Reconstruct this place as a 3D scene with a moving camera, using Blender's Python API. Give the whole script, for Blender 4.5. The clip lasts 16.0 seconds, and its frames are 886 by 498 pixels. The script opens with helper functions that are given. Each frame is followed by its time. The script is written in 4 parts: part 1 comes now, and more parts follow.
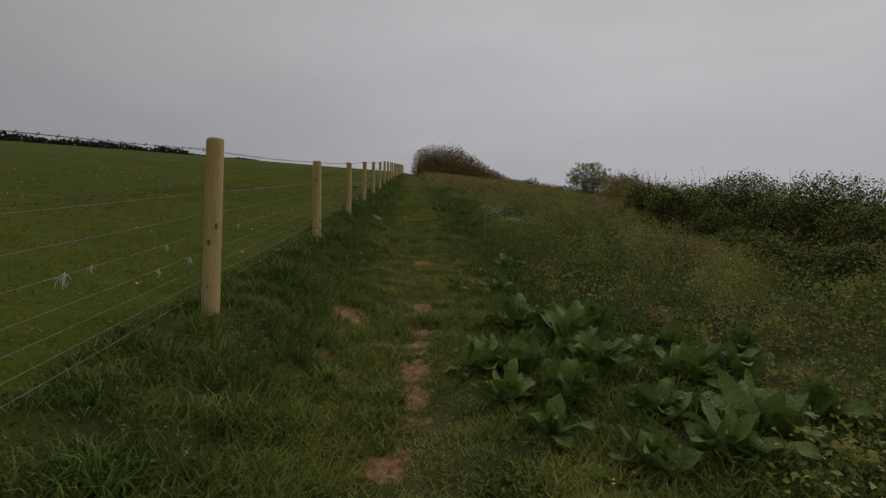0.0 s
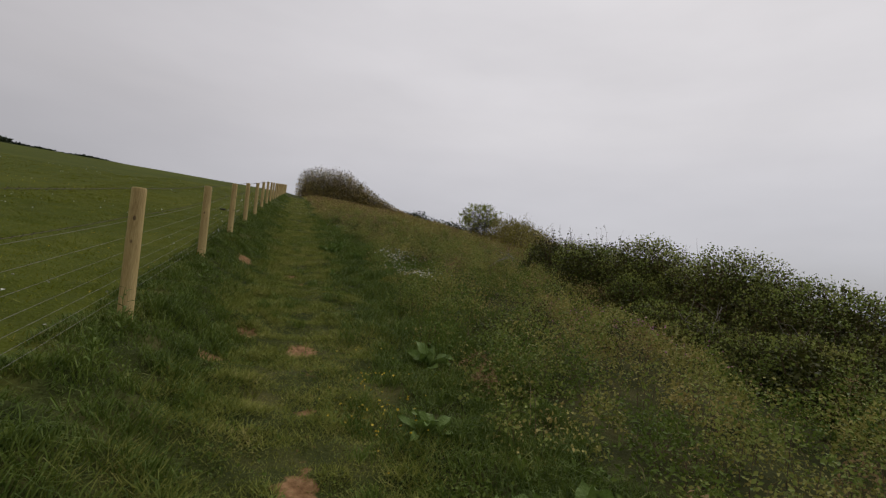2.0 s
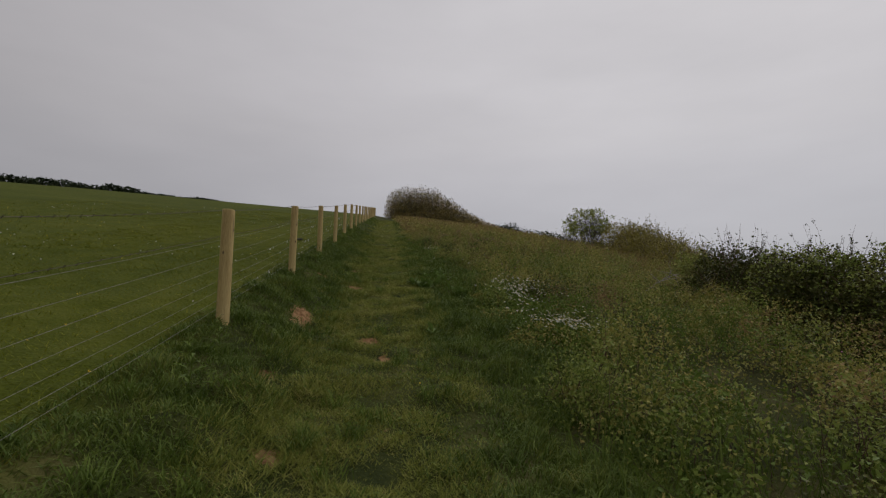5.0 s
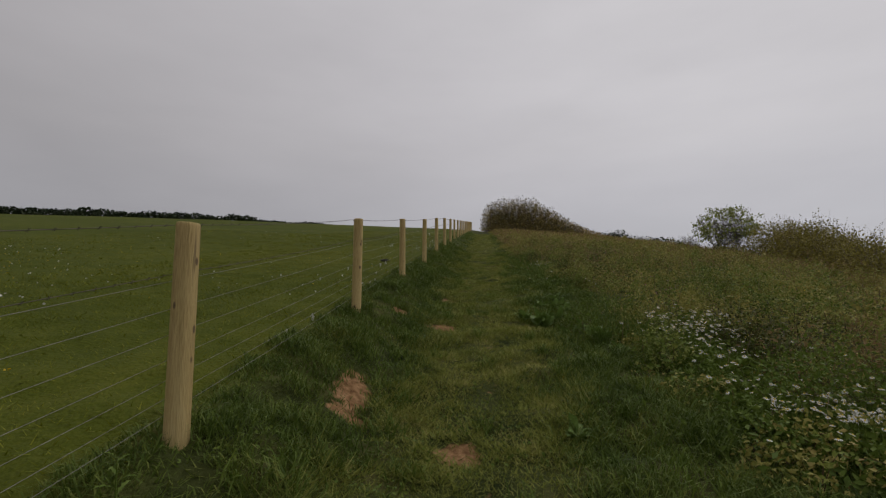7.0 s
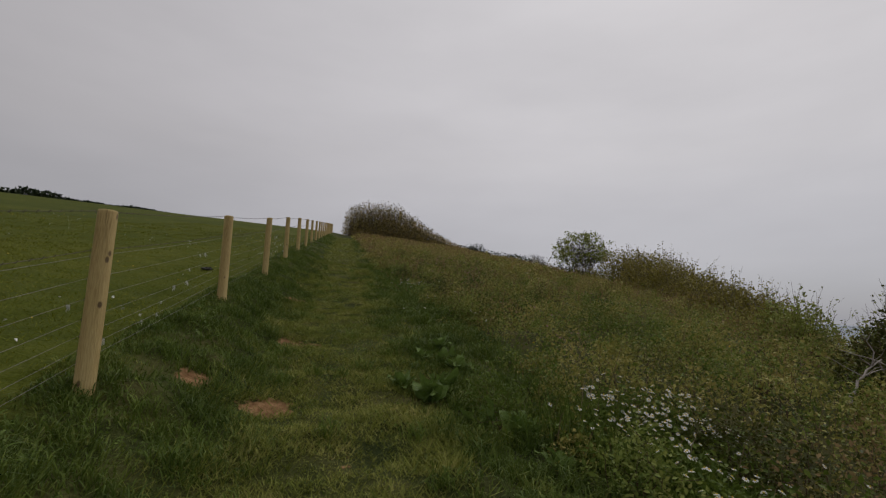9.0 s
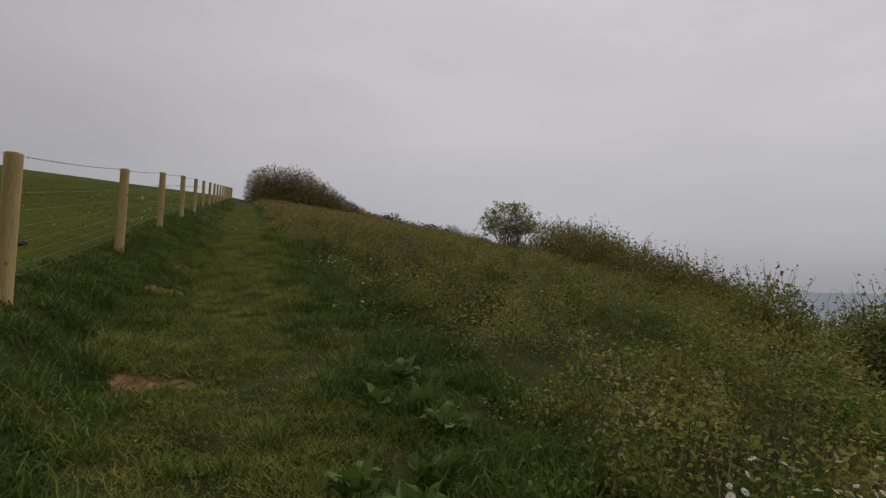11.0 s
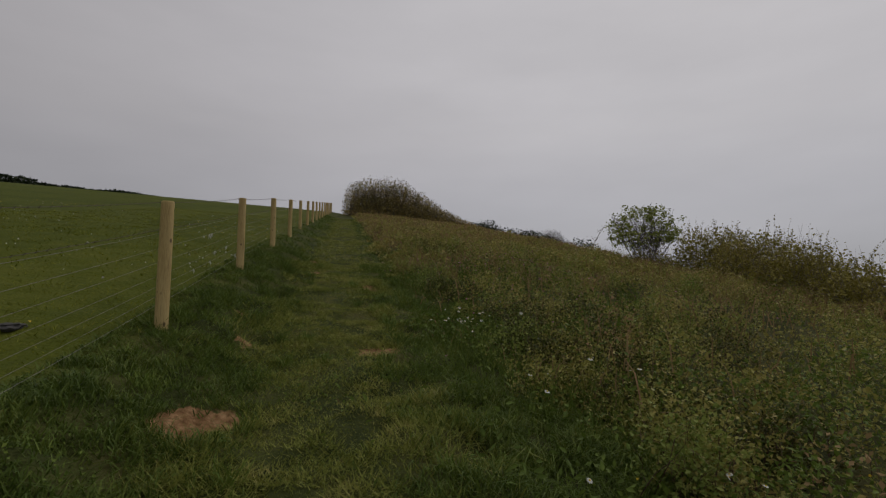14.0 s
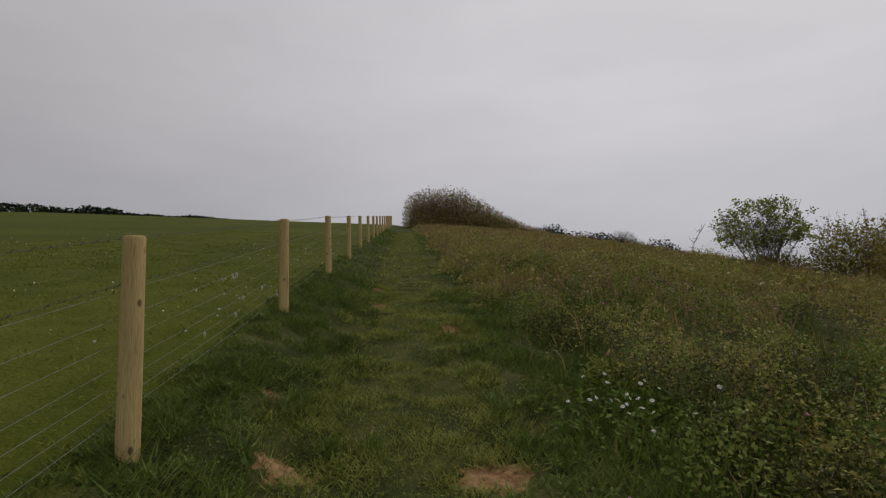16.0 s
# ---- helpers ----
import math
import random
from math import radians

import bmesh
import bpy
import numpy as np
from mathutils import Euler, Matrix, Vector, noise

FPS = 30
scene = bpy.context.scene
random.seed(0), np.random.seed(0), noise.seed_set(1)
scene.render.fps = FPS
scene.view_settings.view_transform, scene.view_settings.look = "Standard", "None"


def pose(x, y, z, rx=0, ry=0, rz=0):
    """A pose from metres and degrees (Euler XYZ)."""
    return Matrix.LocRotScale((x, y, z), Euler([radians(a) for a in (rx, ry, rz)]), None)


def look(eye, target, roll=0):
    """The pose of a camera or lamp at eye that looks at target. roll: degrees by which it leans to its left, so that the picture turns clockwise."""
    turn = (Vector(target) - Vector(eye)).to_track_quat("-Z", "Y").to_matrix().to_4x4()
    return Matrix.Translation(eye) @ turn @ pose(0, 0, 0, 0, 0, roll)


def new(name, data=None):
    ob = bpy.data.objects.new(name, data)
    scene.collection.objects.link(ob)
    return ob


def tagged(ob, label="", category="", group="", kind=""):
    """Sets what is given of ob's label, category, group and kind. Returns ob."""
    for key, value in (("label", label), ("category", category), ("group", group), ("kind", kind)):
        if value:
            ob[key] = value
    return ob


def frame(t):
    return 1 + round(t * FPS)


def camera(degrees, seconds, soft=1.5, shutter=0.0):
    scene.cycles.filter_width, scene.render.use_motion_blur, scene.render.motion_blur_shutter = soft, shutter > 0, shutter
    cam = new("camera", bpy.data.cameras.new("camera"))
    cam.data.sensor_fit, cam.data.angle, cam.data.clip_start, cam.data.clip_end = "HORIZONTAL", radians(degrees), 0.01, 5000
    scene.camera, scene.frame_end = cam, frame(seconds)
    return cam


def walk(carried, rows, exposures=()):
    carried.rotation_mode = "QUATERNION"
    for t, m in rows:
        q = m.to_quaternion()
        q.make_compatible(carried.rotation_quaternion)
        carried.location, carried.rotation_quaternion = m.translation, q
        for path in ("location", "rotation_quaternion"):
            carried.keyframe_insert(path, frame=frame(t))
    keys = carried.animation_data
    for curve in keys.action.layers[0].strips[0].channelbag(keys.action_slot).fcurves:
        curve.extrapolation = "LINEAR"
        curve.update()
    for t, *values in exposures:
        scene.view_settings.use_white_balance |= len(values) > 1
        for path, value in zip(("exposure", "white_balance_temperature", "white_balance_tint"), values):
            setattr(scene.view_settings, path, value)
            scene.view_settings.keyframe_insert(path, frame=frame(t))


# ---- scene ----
cam = camera(87.9, 16.0, soft=1.25)
PATH = [
    (0, (0.879, -1.03, 0.982), (0.75, 0.966, 0.954), 1.0),
    (0.5, (0.71, -0.429, 1.116), (0.598, 1.556, 0.9), 8.5),
    (1, (0.664, 0.11, 1.245), (0.658, 2.104, 1.084), 4.4),
    (1.5, (0.608, 0.64, 1.413), (0.548, 2.639, 1.362), -1.6),
    (2, (0.542, 1.132, 1.6), (0.911, 3.094, 1.717), 4.5),
    (2.5, (0.632, 1.707, 1.681), (1.155, 3.627, 1.882), -0.1),
    (3, (0.659, 2.331, 1.714), (1.086, 4.271, 1.949), 6.3),
    (3.5, (0.58, 2.871, 1.803), (0.976, 4.813, 2.076), 8.3),
    (4, (0.576, 3.507, 1.935), (0.867, 5.469, 2.191), 4.3),
    (4.2, (0.524, 3.763, 1.942), (0.721, 5.747, 2.1), 2.5),
    (6.3, (0.06, 6.653, 2.36), (-0.084, 8.637, 2.567), 1.7),
    (6.5, (0.027, 6.923, 2.371), (-0.121, 8.904, 2.598), 0.4),
    (7, (-0.072, 7.539, 2.41), (-0.509, 9.479, 2.622), -0.1),
    (7.1, (-0.103, 7.679, 2.41), (-0.543, 9.619, 2.616), 1.1),
    (7.5, (-0.105, 8.26, 2.529), (0.06, 10.25, 2.648), 7.6),
    (8, (-0.165, 8.836, 2.69), (0.023, 10.825, 2.785), 2.4),
    (8.5, (-0.422, 9.442, 2.847), (-0.385, 11.431, 3.052), 3.5),
    (9, (-0.446, 9.963, 2.909), (-0.285, 11.941, 3.152), 2.1),
    (9.5, (-0.482, 10.466, 2.963), (-0.237, 12.433, 3.235), 0.3),
    (9.7, (-0.492, 10.733, 3.002), (-0.166, 12.685, 3.29), 0.6),
    (11.8, (-0.787, 13.222, 3.406), (-0.184, 15.129, 3.447), 1.6),
    (12, (-0.795, 13.413, 3.488), (-0.134, 15.299, 3.575), 1.2),
    (12.5, (-0.767, 13.857, 3.55), (0.45, 15.407, 3.888), -1.7),
    (13, (-0.858, 14.249, 3.65), (0.619, 15.556, 3.985), 1.6),
    (13.4, (-0.819, 14.735, 3.76), (0.37, 16.324, 4.018), -1.9),
    (13.5, (-0.856, 14.842, 3.778), (0.078, 16.596, 4.02), -0.9),
    (13.7, (-0.94, 15.185, 3.828), (-0.478, 17.128, 3.945), -2.5),
    (14, (-1.08, 15.651, 3.945), (-0.926, 17.64, 4.082), 0.5),
    (14.5, (-1.153, 16.329, 3.971), (-1.099, 18.328, 4.006), -0.8),
    (15, (-1.296, 16.882, 4.081), (-1.536, 18.868, 4.082), 0.9),
    (15.5, (-1.493, 17.357, 4.279), (-1.628, 19.352, 4.351), 4.8),
    (16, (-1.535, 17.892, 4.362), (-1.637, 19.882, 4.535), -1.7),
]
walk(cam, [(t, look(eye, target, roll)) for t, eye, target, roll in PATH], exposures=[(0, -0.31), (0.5, -0.18), (1.0, 0.1), (1.5, 0.18), (2.0, 0.18), (3.0, 0.06), (3.5, 0.03), (4.0, -0.05), (6.5, -0.05), (9.0, -0.05), (12.0, -0.15), (13.0, -0.2), (14.0, -0.27), (15.0, -0.12), (16.0, 0.02)])

# ---- world, sun ----
SUN_AZ, SUN_EL = radians(48), radians(48)
world = bpy.data.worlds.new("overcast_sky")
scene.world = world
world.use_nodes = True
wt = world.node_tree
wn, wl = wt.nodes, wt.links
wbg = wn["Background"]
sky = wn.new("ShaderNodeTexSky")
sky.sky_type, sky.sun_disc, sky.sun_elevation, sky.sun_rotation = "NISHITA", False, SUN_EL, SUN_AZ
coord = wn.new("ShaderNodeTexCoord")
sun_dir = wn.new("ShaderNodeVectorMath")
sun_dir.operation = "DOT_PRODUCT"
sun_dir.inputs[1].default_value = (math.sin(SUN_AZ) * math.cos(SUN_EL), math.cos(SUN_AZ) * math.cos(SUN_EL), math.sin(SUN_EL))
wl.new(coord.outputs["Generated"], sun_dir.inputs[0])
glow = wn.new("ShaderNodeValToRGB")
glow.color_ramp.elements[0].position, glow.color_ramp.elements[0].color = 0.05, (0.366, 0.348, 0.354, 1)
glow.color_ramp.elements[1].position, glow.color_ramp.elements[1].color = 0.92, (0.61, 0.588, 0.60, 1)
mid = glow.color_ramp.elements.new(0.55)
mid.color = (0.508, 0.487, 0.50, 1)
wl.new(sun_dir.outputs["Value"], glow.inputs[0])
sep = wn.new("ShaderNodeSeparateXYZ")
wl.new(coord.outputs["Generated"], sep.inputs[0])
squash = wn.new("ShaderNodeMapping")
squash.inputs["Scale"].default_value = (1.2, 1.2, 4.0)
wl.new(coord.outputs["Generated"], squash.inputs["Vector"])
cloud = wn.new("ShaderNodeTexNoise")
cloud.inputs["Scale"].default_value, cloud.inputs["Detail"].default_value, cloud.inputs["Roughness"].default_value = 1.7, 5, 0.5
wl.new(squash.outputs[0], cloud.inputs["Vector"])
cloud_ramp = wn.new("ShaderNodeMapRange")
cloud_ramp.inputs["From Min"].default_value, cloud_ramp.inputs["From Max"].default_value = 0.3, 0.7
cloud_ramp.inputs["To Min"].default_value, cloud_ramp.inputs["To Max"].default_value = 0.92, 1.05
wl.new(cloud.outputs["Fac"], cloud_ramp.inputs["Value"])
deck = wn.new("ShaderNodeVectorMath")
deck.operation = "SCALE"
wl.new(glow.outputs[0], deck.inputs[0])
wl.new(cloud_ramp.outputs[0], deck.inputs["Scale"])
haze = wn.new("ShaderNodeValToRGB")
haze.color_ramp.elements[0].position, haze.color_ramp.elements[0].color = 0.0, (0.56, 0.60, 0.66, 1)
haze.color_ramp.elements[1].position, haze.color_ramp.elements[1].color = 0.30, (1, 1, 1, 1)
low_haze = haze.color_ramp.elements.new(0.10)
low_haze.color = (0.82, 0.835, 0.87, 1)
wl.new(sep.outputs["Z"], haze.inputs[0])
over = wn.new("ShaderNodeMix")
over.data_type, over.blend_type = "RGBA", "MULTIPLY"
over.inputs["Factor"].default_value = 1.0
wl.new(deck.outputs[0], over.inputs["A"])
wl.new(haze.outputs[0], over.inputs["B"])
thin = wn.new("ShaderNodeVectorMath")
thin.operation = "SCALE"
thin.inputs["Scale"].default_value = 0.006
wl.new(sky.outputs[0], thin.inputs[0])
both = wn.new("ShaderNodeVectorMath")
both.operation = "ADD"
wl.new(over.outputs["Result"], both.inputs[0])
wl.new(thin.outputs[0], both.inputs[1])
wl.new(both.outputs[0], wbg.inputs["Color"])
wbg.inputs["Strength"].default_value = 1.0
sun = new("sun", bpy.data.lights.new("sun", "SUN"))
sun.data.energy, sun.data.angle, sun.data.color = 0.6, radians(25), (1.0, 0.96, 0.9)
sun.matrix_world = look((40 * math.sin(SUN_AZ), 40 * math.cos(SUN_AZ), 45), (0, 0, 0))


# ---- materials ----
def material(name, stops, rough=0.7, scale=3.0, island=0.5, bump=0.0, bump_scale=60.0, through_light=0.0, stretch=(1, 1, 1), spec=0.3, metal=0.0):
    """A surface whose colour runs through stops by broad noise, fine noise and a random value for each piece."""
    m = bpy.data.materials.new(name)
    m.use_nodes = True
    n, l = m.node_tree.nodes, m.node_tree.links
    shader = n["Principled BSDF"]
    shader.inputs["Roughness"].default_value = rough
    shader.inputs["Specular IOR Level"].default_value = spec
    shader.inputs["Metallic"].default_value = metal
    tc, mp = n.new("ShaderNodeTexCoord"), n.new("ShaderNodeMapping")
    mp.inputs["Scale"].default_value = stretch
    l.new(tc.outputs["Object"], mp.inputs["Vector"])
    broad, fine = n.new("ShaderNodeTexNoise"), n.new("ShaderNodeTexNoise")
    broad.inputs["Scale"].default_value, broad.inputs["Detail"].default_value = scale, 4
    fine.inputs["Scale"].default_value, fine.inputs["Detail"].default_value = scale * 11, 3
    for t in (broad, fine):
        l.new(mp.outputs[0], t.inputs["Vector"])
    mix = n.new("ShaderNodeMix")
    mix.inputs["Factor"].default_value = 0.4
    l.new(broad.outputs["Fac"], mix.inputs["A"])
    l.new(fine.outputs["Fac"], mix.inputs["B"])
    spread = n.new("ShaderNodeMapRange")
    spread.inputs["From Min"].default_value, spread.inputs["From Max"].default_value = 0.32, 0.68
    l.new(mix.outputs["Result"], spread.inputs["Value"])
    geo, mix2 = n.new("ShaderNodeNewGeometry"), n.new("ShaderNodeMix")
    mix2.inputs["Factor"].default_value = island
    l.new(spread.outputs[0], mix2.inputs["A"])
    l.new(geo.outputs["Random Per Island"], mix2.inputs["B"])
    ramp = n.new("ShaderNodeValToRGB")
    for i, c in enumerate(stops):
        pos = i / (len(stops) - 1)
        e = ramp.color_ramp.elements[0] if i == 0 else ramp.color_ramp.elements[-1] if i == len(stops) - 1 else ramp.color_ramp.elements.new(pos)
        e.position, e.color = pos, (*c, 1)
    l.new(mix2.outputs["Result"], ramp.inputs[0])
    l.new(ramp.outputs[0], shader.inputs["Base Color"])
    if bump:
        bt, bn = n.new("ShaderNodeTexNoise"), n.new("ShaderNodeBump")
        bt.inputs["Scale"].default_value, bt.inputs["Detail"].default_value = bump_scale, 4
        bn.inputs["Strength"].default_value, bn.inputs["Distance"].default_value = bump, 0.03
        l.new(mp.outputs[0], bt.inputs["Vector"])
        l.new(bt.outputs["Fac"], bn.inputs["Height"])
        l.new(bn.outputs[0], shader.inputs["Normal"])
    if through_light:
        tr, ms = n.new("ShaderNodeBsdfTranslucent"), n.new("ShaderNodeMixShader")
        ms.inputs[0].default_value = through_light
        l.new(ramp.outputs[0], tr.inputs["Color"])
        l.new(shader.outputs[0], ms.inputs[1])
        l.new(tr.outputs[0], ms.inputs[2])
        l.new(ms.outputs[0], n["Material Output"].inputs["Surface"])
    return m


GRASS_PATH = material("trodden_grass", [(0.097, 0.134, 0.026), (0.198, 0.230, 0.045), (0.305, 0.312, 0.074), (0.490, 0.420, 0.165)], 0.6, 2.2, 0.4, through_light=0.2, spec=0.12)
GRASS_VERGE = material("lush_grass", [(0.043, 0.071, 0.013), (0.086, 0.132, 0.024), (0.143, 0.190, 0.035), (0.250, 0.240, 0.060)], 0.5, 2.2, 0.4, through_light=0.25, spec=0.12)
GRASS_FIELD = material("pasture_grass", [(0.092, 0.115, 0.011), (0.148, 0.168, 0.016), (0.212, 0.222, 0.024), (0.300, 0.262, 0.060)], 0.6, 0.5, 0.5, through_light=0.2, spec=0.12)
SCRUB = material("bramble_leaf", [(0.105, 0.125, 0.034), (0.225, 0.230, 0.060), (0.335, 0.318, 0.082), (0.380, 0.315, 0.100), (0.375, 0.260, 0.120)], 0.5, 1.0, 0.15, through_light=0.2, spec=0.12)
NETTLE = material("dark_herb_leaf", [(0.062, 0.100, 0.020), (0.122, 0.178, 0.030), (0.205, 0.255, 0.045)], 0.5, 1.3, 0.3, through_light=0.2, spec=0.12)
FADED = material("faded_grass", [(0.180, 0.140, 0.058), (0.265, 0.195, 0.084), (0.325, 0.220, 0.108), (0.350, 0.215, 0.125)], 0.7, 0.35, 0.45, through_light=0.2, spec=0.12)
SPRAY = material("young_bramble_leaf", [(0.094, 0.142, 0.032), (0.188, 0.245, 0.054), (0.292, 0.325, 0.078), (0.330, 0.298, 0.096)], 0.5, 1.2, 0.18, through_light=0.3, spec=0.12)
DRY = material("dry_stalk", [(0.10, 0.07, 0.04), (0.20, 0.15, 0.08), (0.32, 0.26, 0.16)], 0.8, 1.5, 0.7)
CANE = material("bramble_cane", [(0.05, 0.025, 0.02), (0.10, 0.05, 0.035), (0.16, 0.10, 0.06)], 0.7, 2.0, 0.6)
THICKET = material("thicket_leaf", [(0.026, 0.033, 0.011), (0.058, 0.069, 0.017), (0.109, 0.112, 0.027), (0.145, 0.095, 0.048)], 0.45, 0.8, 0.3, through_light=0.15, spec=0.12)
OLIVE = material("budding_shrub_leaf", [(0.106, 0.103, 0.028), (0.215, 0.190, 0.046), (0.330, 0.290, 0.068), (0.300, 0.215, 0.085)], 0.55, 0.5, 0.5, through_light=0.2, spec=0.12)
FRESH = material("fresh_tree_leaf", [(0.13, 0.165, 0.040), (0.25, 0.285, 0.070), (0.42, 0.425, 0.120)], 0.5, 1.5, 0.6, through_light=0.3, spec=0.12)
HEDGE = material("hedge_leaf", [(0.184, 0.171, 0.064), (0.316, 0.257, 0.092), (0.527, 0.364, 0.143)], 0.7, 0.4, 0.5, spec=0.12)
EVERGREEN = material("evergreen_leaf", [(0.016, 0.026, 0.013), (0.033, 0.047, 0.021), (0.058, 0.065, 0.029)], 0.6, 0.4, 0.5, spec=0.12)
BARK = material("grey_bark", [(0.065, 0.055, 0.047), (0.130, 0.111, 0.098), (0.221, 0.195, 0.169)], 0.85, 3.0, 0.4, bump=0.4)
DEAD = material("dead_wood", [(0.16, 0.14, 0.12), (0.26, 0.23, 0.20), (0.36, 0.33, 0.29)], 0.85, 4.0, 0.4)
DOCK = material("dock_leaf", [(0.075, 0.130, 0.030), (0.140, 0.215, 0.046), (0.220, 0.305, 0.070)], 0.42, 4.0, 0.35, bump=0.5, bump_scale=45, through_light=0.2, spec=0.22)
PETAL = material("white_petal", [(0.62, 0.62, 0.58), (0.75, 0.75, 0.72), (0.8, 0.8, 0.78)], 0.6, 5, 0.5)
YELLOW = material("yellow_petal", [(0.55, 0.38, 0.02), (0.7, 0.5, 0.03), (0.75, 0.6, 0.08)], 0.5, 5, 0.5)
PINK = material("pink_petal", [(0.35, 0.12, 0.2), (0.45, 0.2, 0.3), (0.5, 0.3, 0.36)], 0.6, 5, 0.5)
WIRE = material("galvanised_wire", [(0.160, 0.160, 0.146), (0.233, 0.226, 0.197), (0.306, 0.291, 0.247)], 0.5, 8, 0.3, metal=0.4)
RUST = material("weathered_barbed_wire", [(0.07, 0.06, 0.055), (0.12, 0.10, 0.09), (0.17, 0.14, 0.12)], 0.6, 8, 0.3, metal=0.5)
WOOL = material("sheep_wool", [(0.45, 0.45, 0.40), (0.6, 0.6, 0.55), (0.7, 0.7, 0.66)], 0.9, 20, 0.5)
DARK_LUMP = material("dark_lump", [(0.038, 0.036, 0.035), (0.063, 0.060, 0.057), (0.095, 0.088, 0.082)], 0.85, 6, 0.3, bump=0.5)
# sea colour is paled to paint the haze towards the horizon
SEA = material("haze_paled_sea", [(0.128, 0.175, 0.215), (0.175, 0.222, 0.270), (0.215, 0.270, 0.315)], 0.55, 0.004, 0.0, bump=0.35, bump_scale=0.15, stretch=(1, 2.5, 1), spec=0.25)


def wood_material():
    m = material("pale_treated_timber", [(0.24, 0.15, 0.055), (0.42, 0.30, 0.12), (0.53, 0.395, 0.17), (0.60, 0.47, 0.23)], 0.75, 2.4, 0.12, bump=0.5, bump_scale=26, stretch=(5, 5, 0.5))
    n, l = m.node_tree.nodes, m.node_tree.links
    shader = n["Principled BSDF"]
    old = shader.inputs["Base Color"].links[0].from_socket
    tc, info, add = n.new("ShaderNodeTexCoord"), n.new("ShaderNodeObjectInfo"), n.new("ShaderNodeVectorMath")
    off = n.new("ShaderNodeVectorMath")
    off.operation = "SCALE"
    off.inputs[0].default_value = (31, 17, 53)
    l.new(info.outputs["Random"], off.inputs["Scale"])
    l.new(tc.outputs["Object"], add.inputs[0])
    l.new(off.outputs[0], add.inputs[1])
    squeeze = n.new("ShaderNodeMapping")
    squeeze.inputs["Scale"].default_value = (1.5, 1.5, 0.9)
    l.new(add.outputs[0], squeeze.inputs[0])
    vor, knot = n.new("ShaderNodeTexVoronoi"), n.new("ShaderNodeMapRange")
    vor.inputs["Scale"].default_value = 6.5
    l.new(squeeze.outputs[0], vor.inputs["Vector"])
    knot.inputs["From Min"].default_value, knot.inputs["From Max"].default_value = 0.10, 0.17
    knot.inputs["To Min"].default_value, knot.inputs["To Max"].default_value = 0.85, 0.0
    l.new(vor.outputs["Distance"], knot.inputs["Value"])
    crack, crack_map, crack_line = n.new("ShaderNodeTexNoise"), n.new("ShaderNodeMapping"), n.new("ShaderNodeMapRange")
    crack_map.inputs["Scale"].default_value = (14, 14, 0.7)
    l.new(add.outputs[0], crack_map.inputs[0])
    l.new(crack_map.outputs[0], crack.inputs["Vector"])
    crack.inputs["Scale"].default_value, crack.inputs["Detail"].default_value = 1.6, 3
    crack_line.inputs["From Min"].default_value, crack_line.inputs["From Max"].default_value = 0.66, 0.72
    crack_line.inputs["To Max"].default_value = 0.6
    l.new(crack.outputs["Fac"], crack_line.inputs["Value"])
    worst = n.new("ShaderNodeMath")
    worst.operation = "MAXIMUM"
    l.new(knot.outputs[0], worst.inputs[0])
    l.new(crack_line.outputs[0], worst.inputs[1])
    mix = n.new("ShaderNodeMix")
    mix.data_type = "RGBA"
    mix.inputs["B"].default_value = (0.075, 0.042, 0.022, 1)
    l.new(worst.outputs[0], mix.inputs["Factor"])
    l.new(old, mix.inputs["A"])
    l.new(mix.outputs["Result"], shader.inputs["Base Color"])
    return m


TIMBER = wood_material()


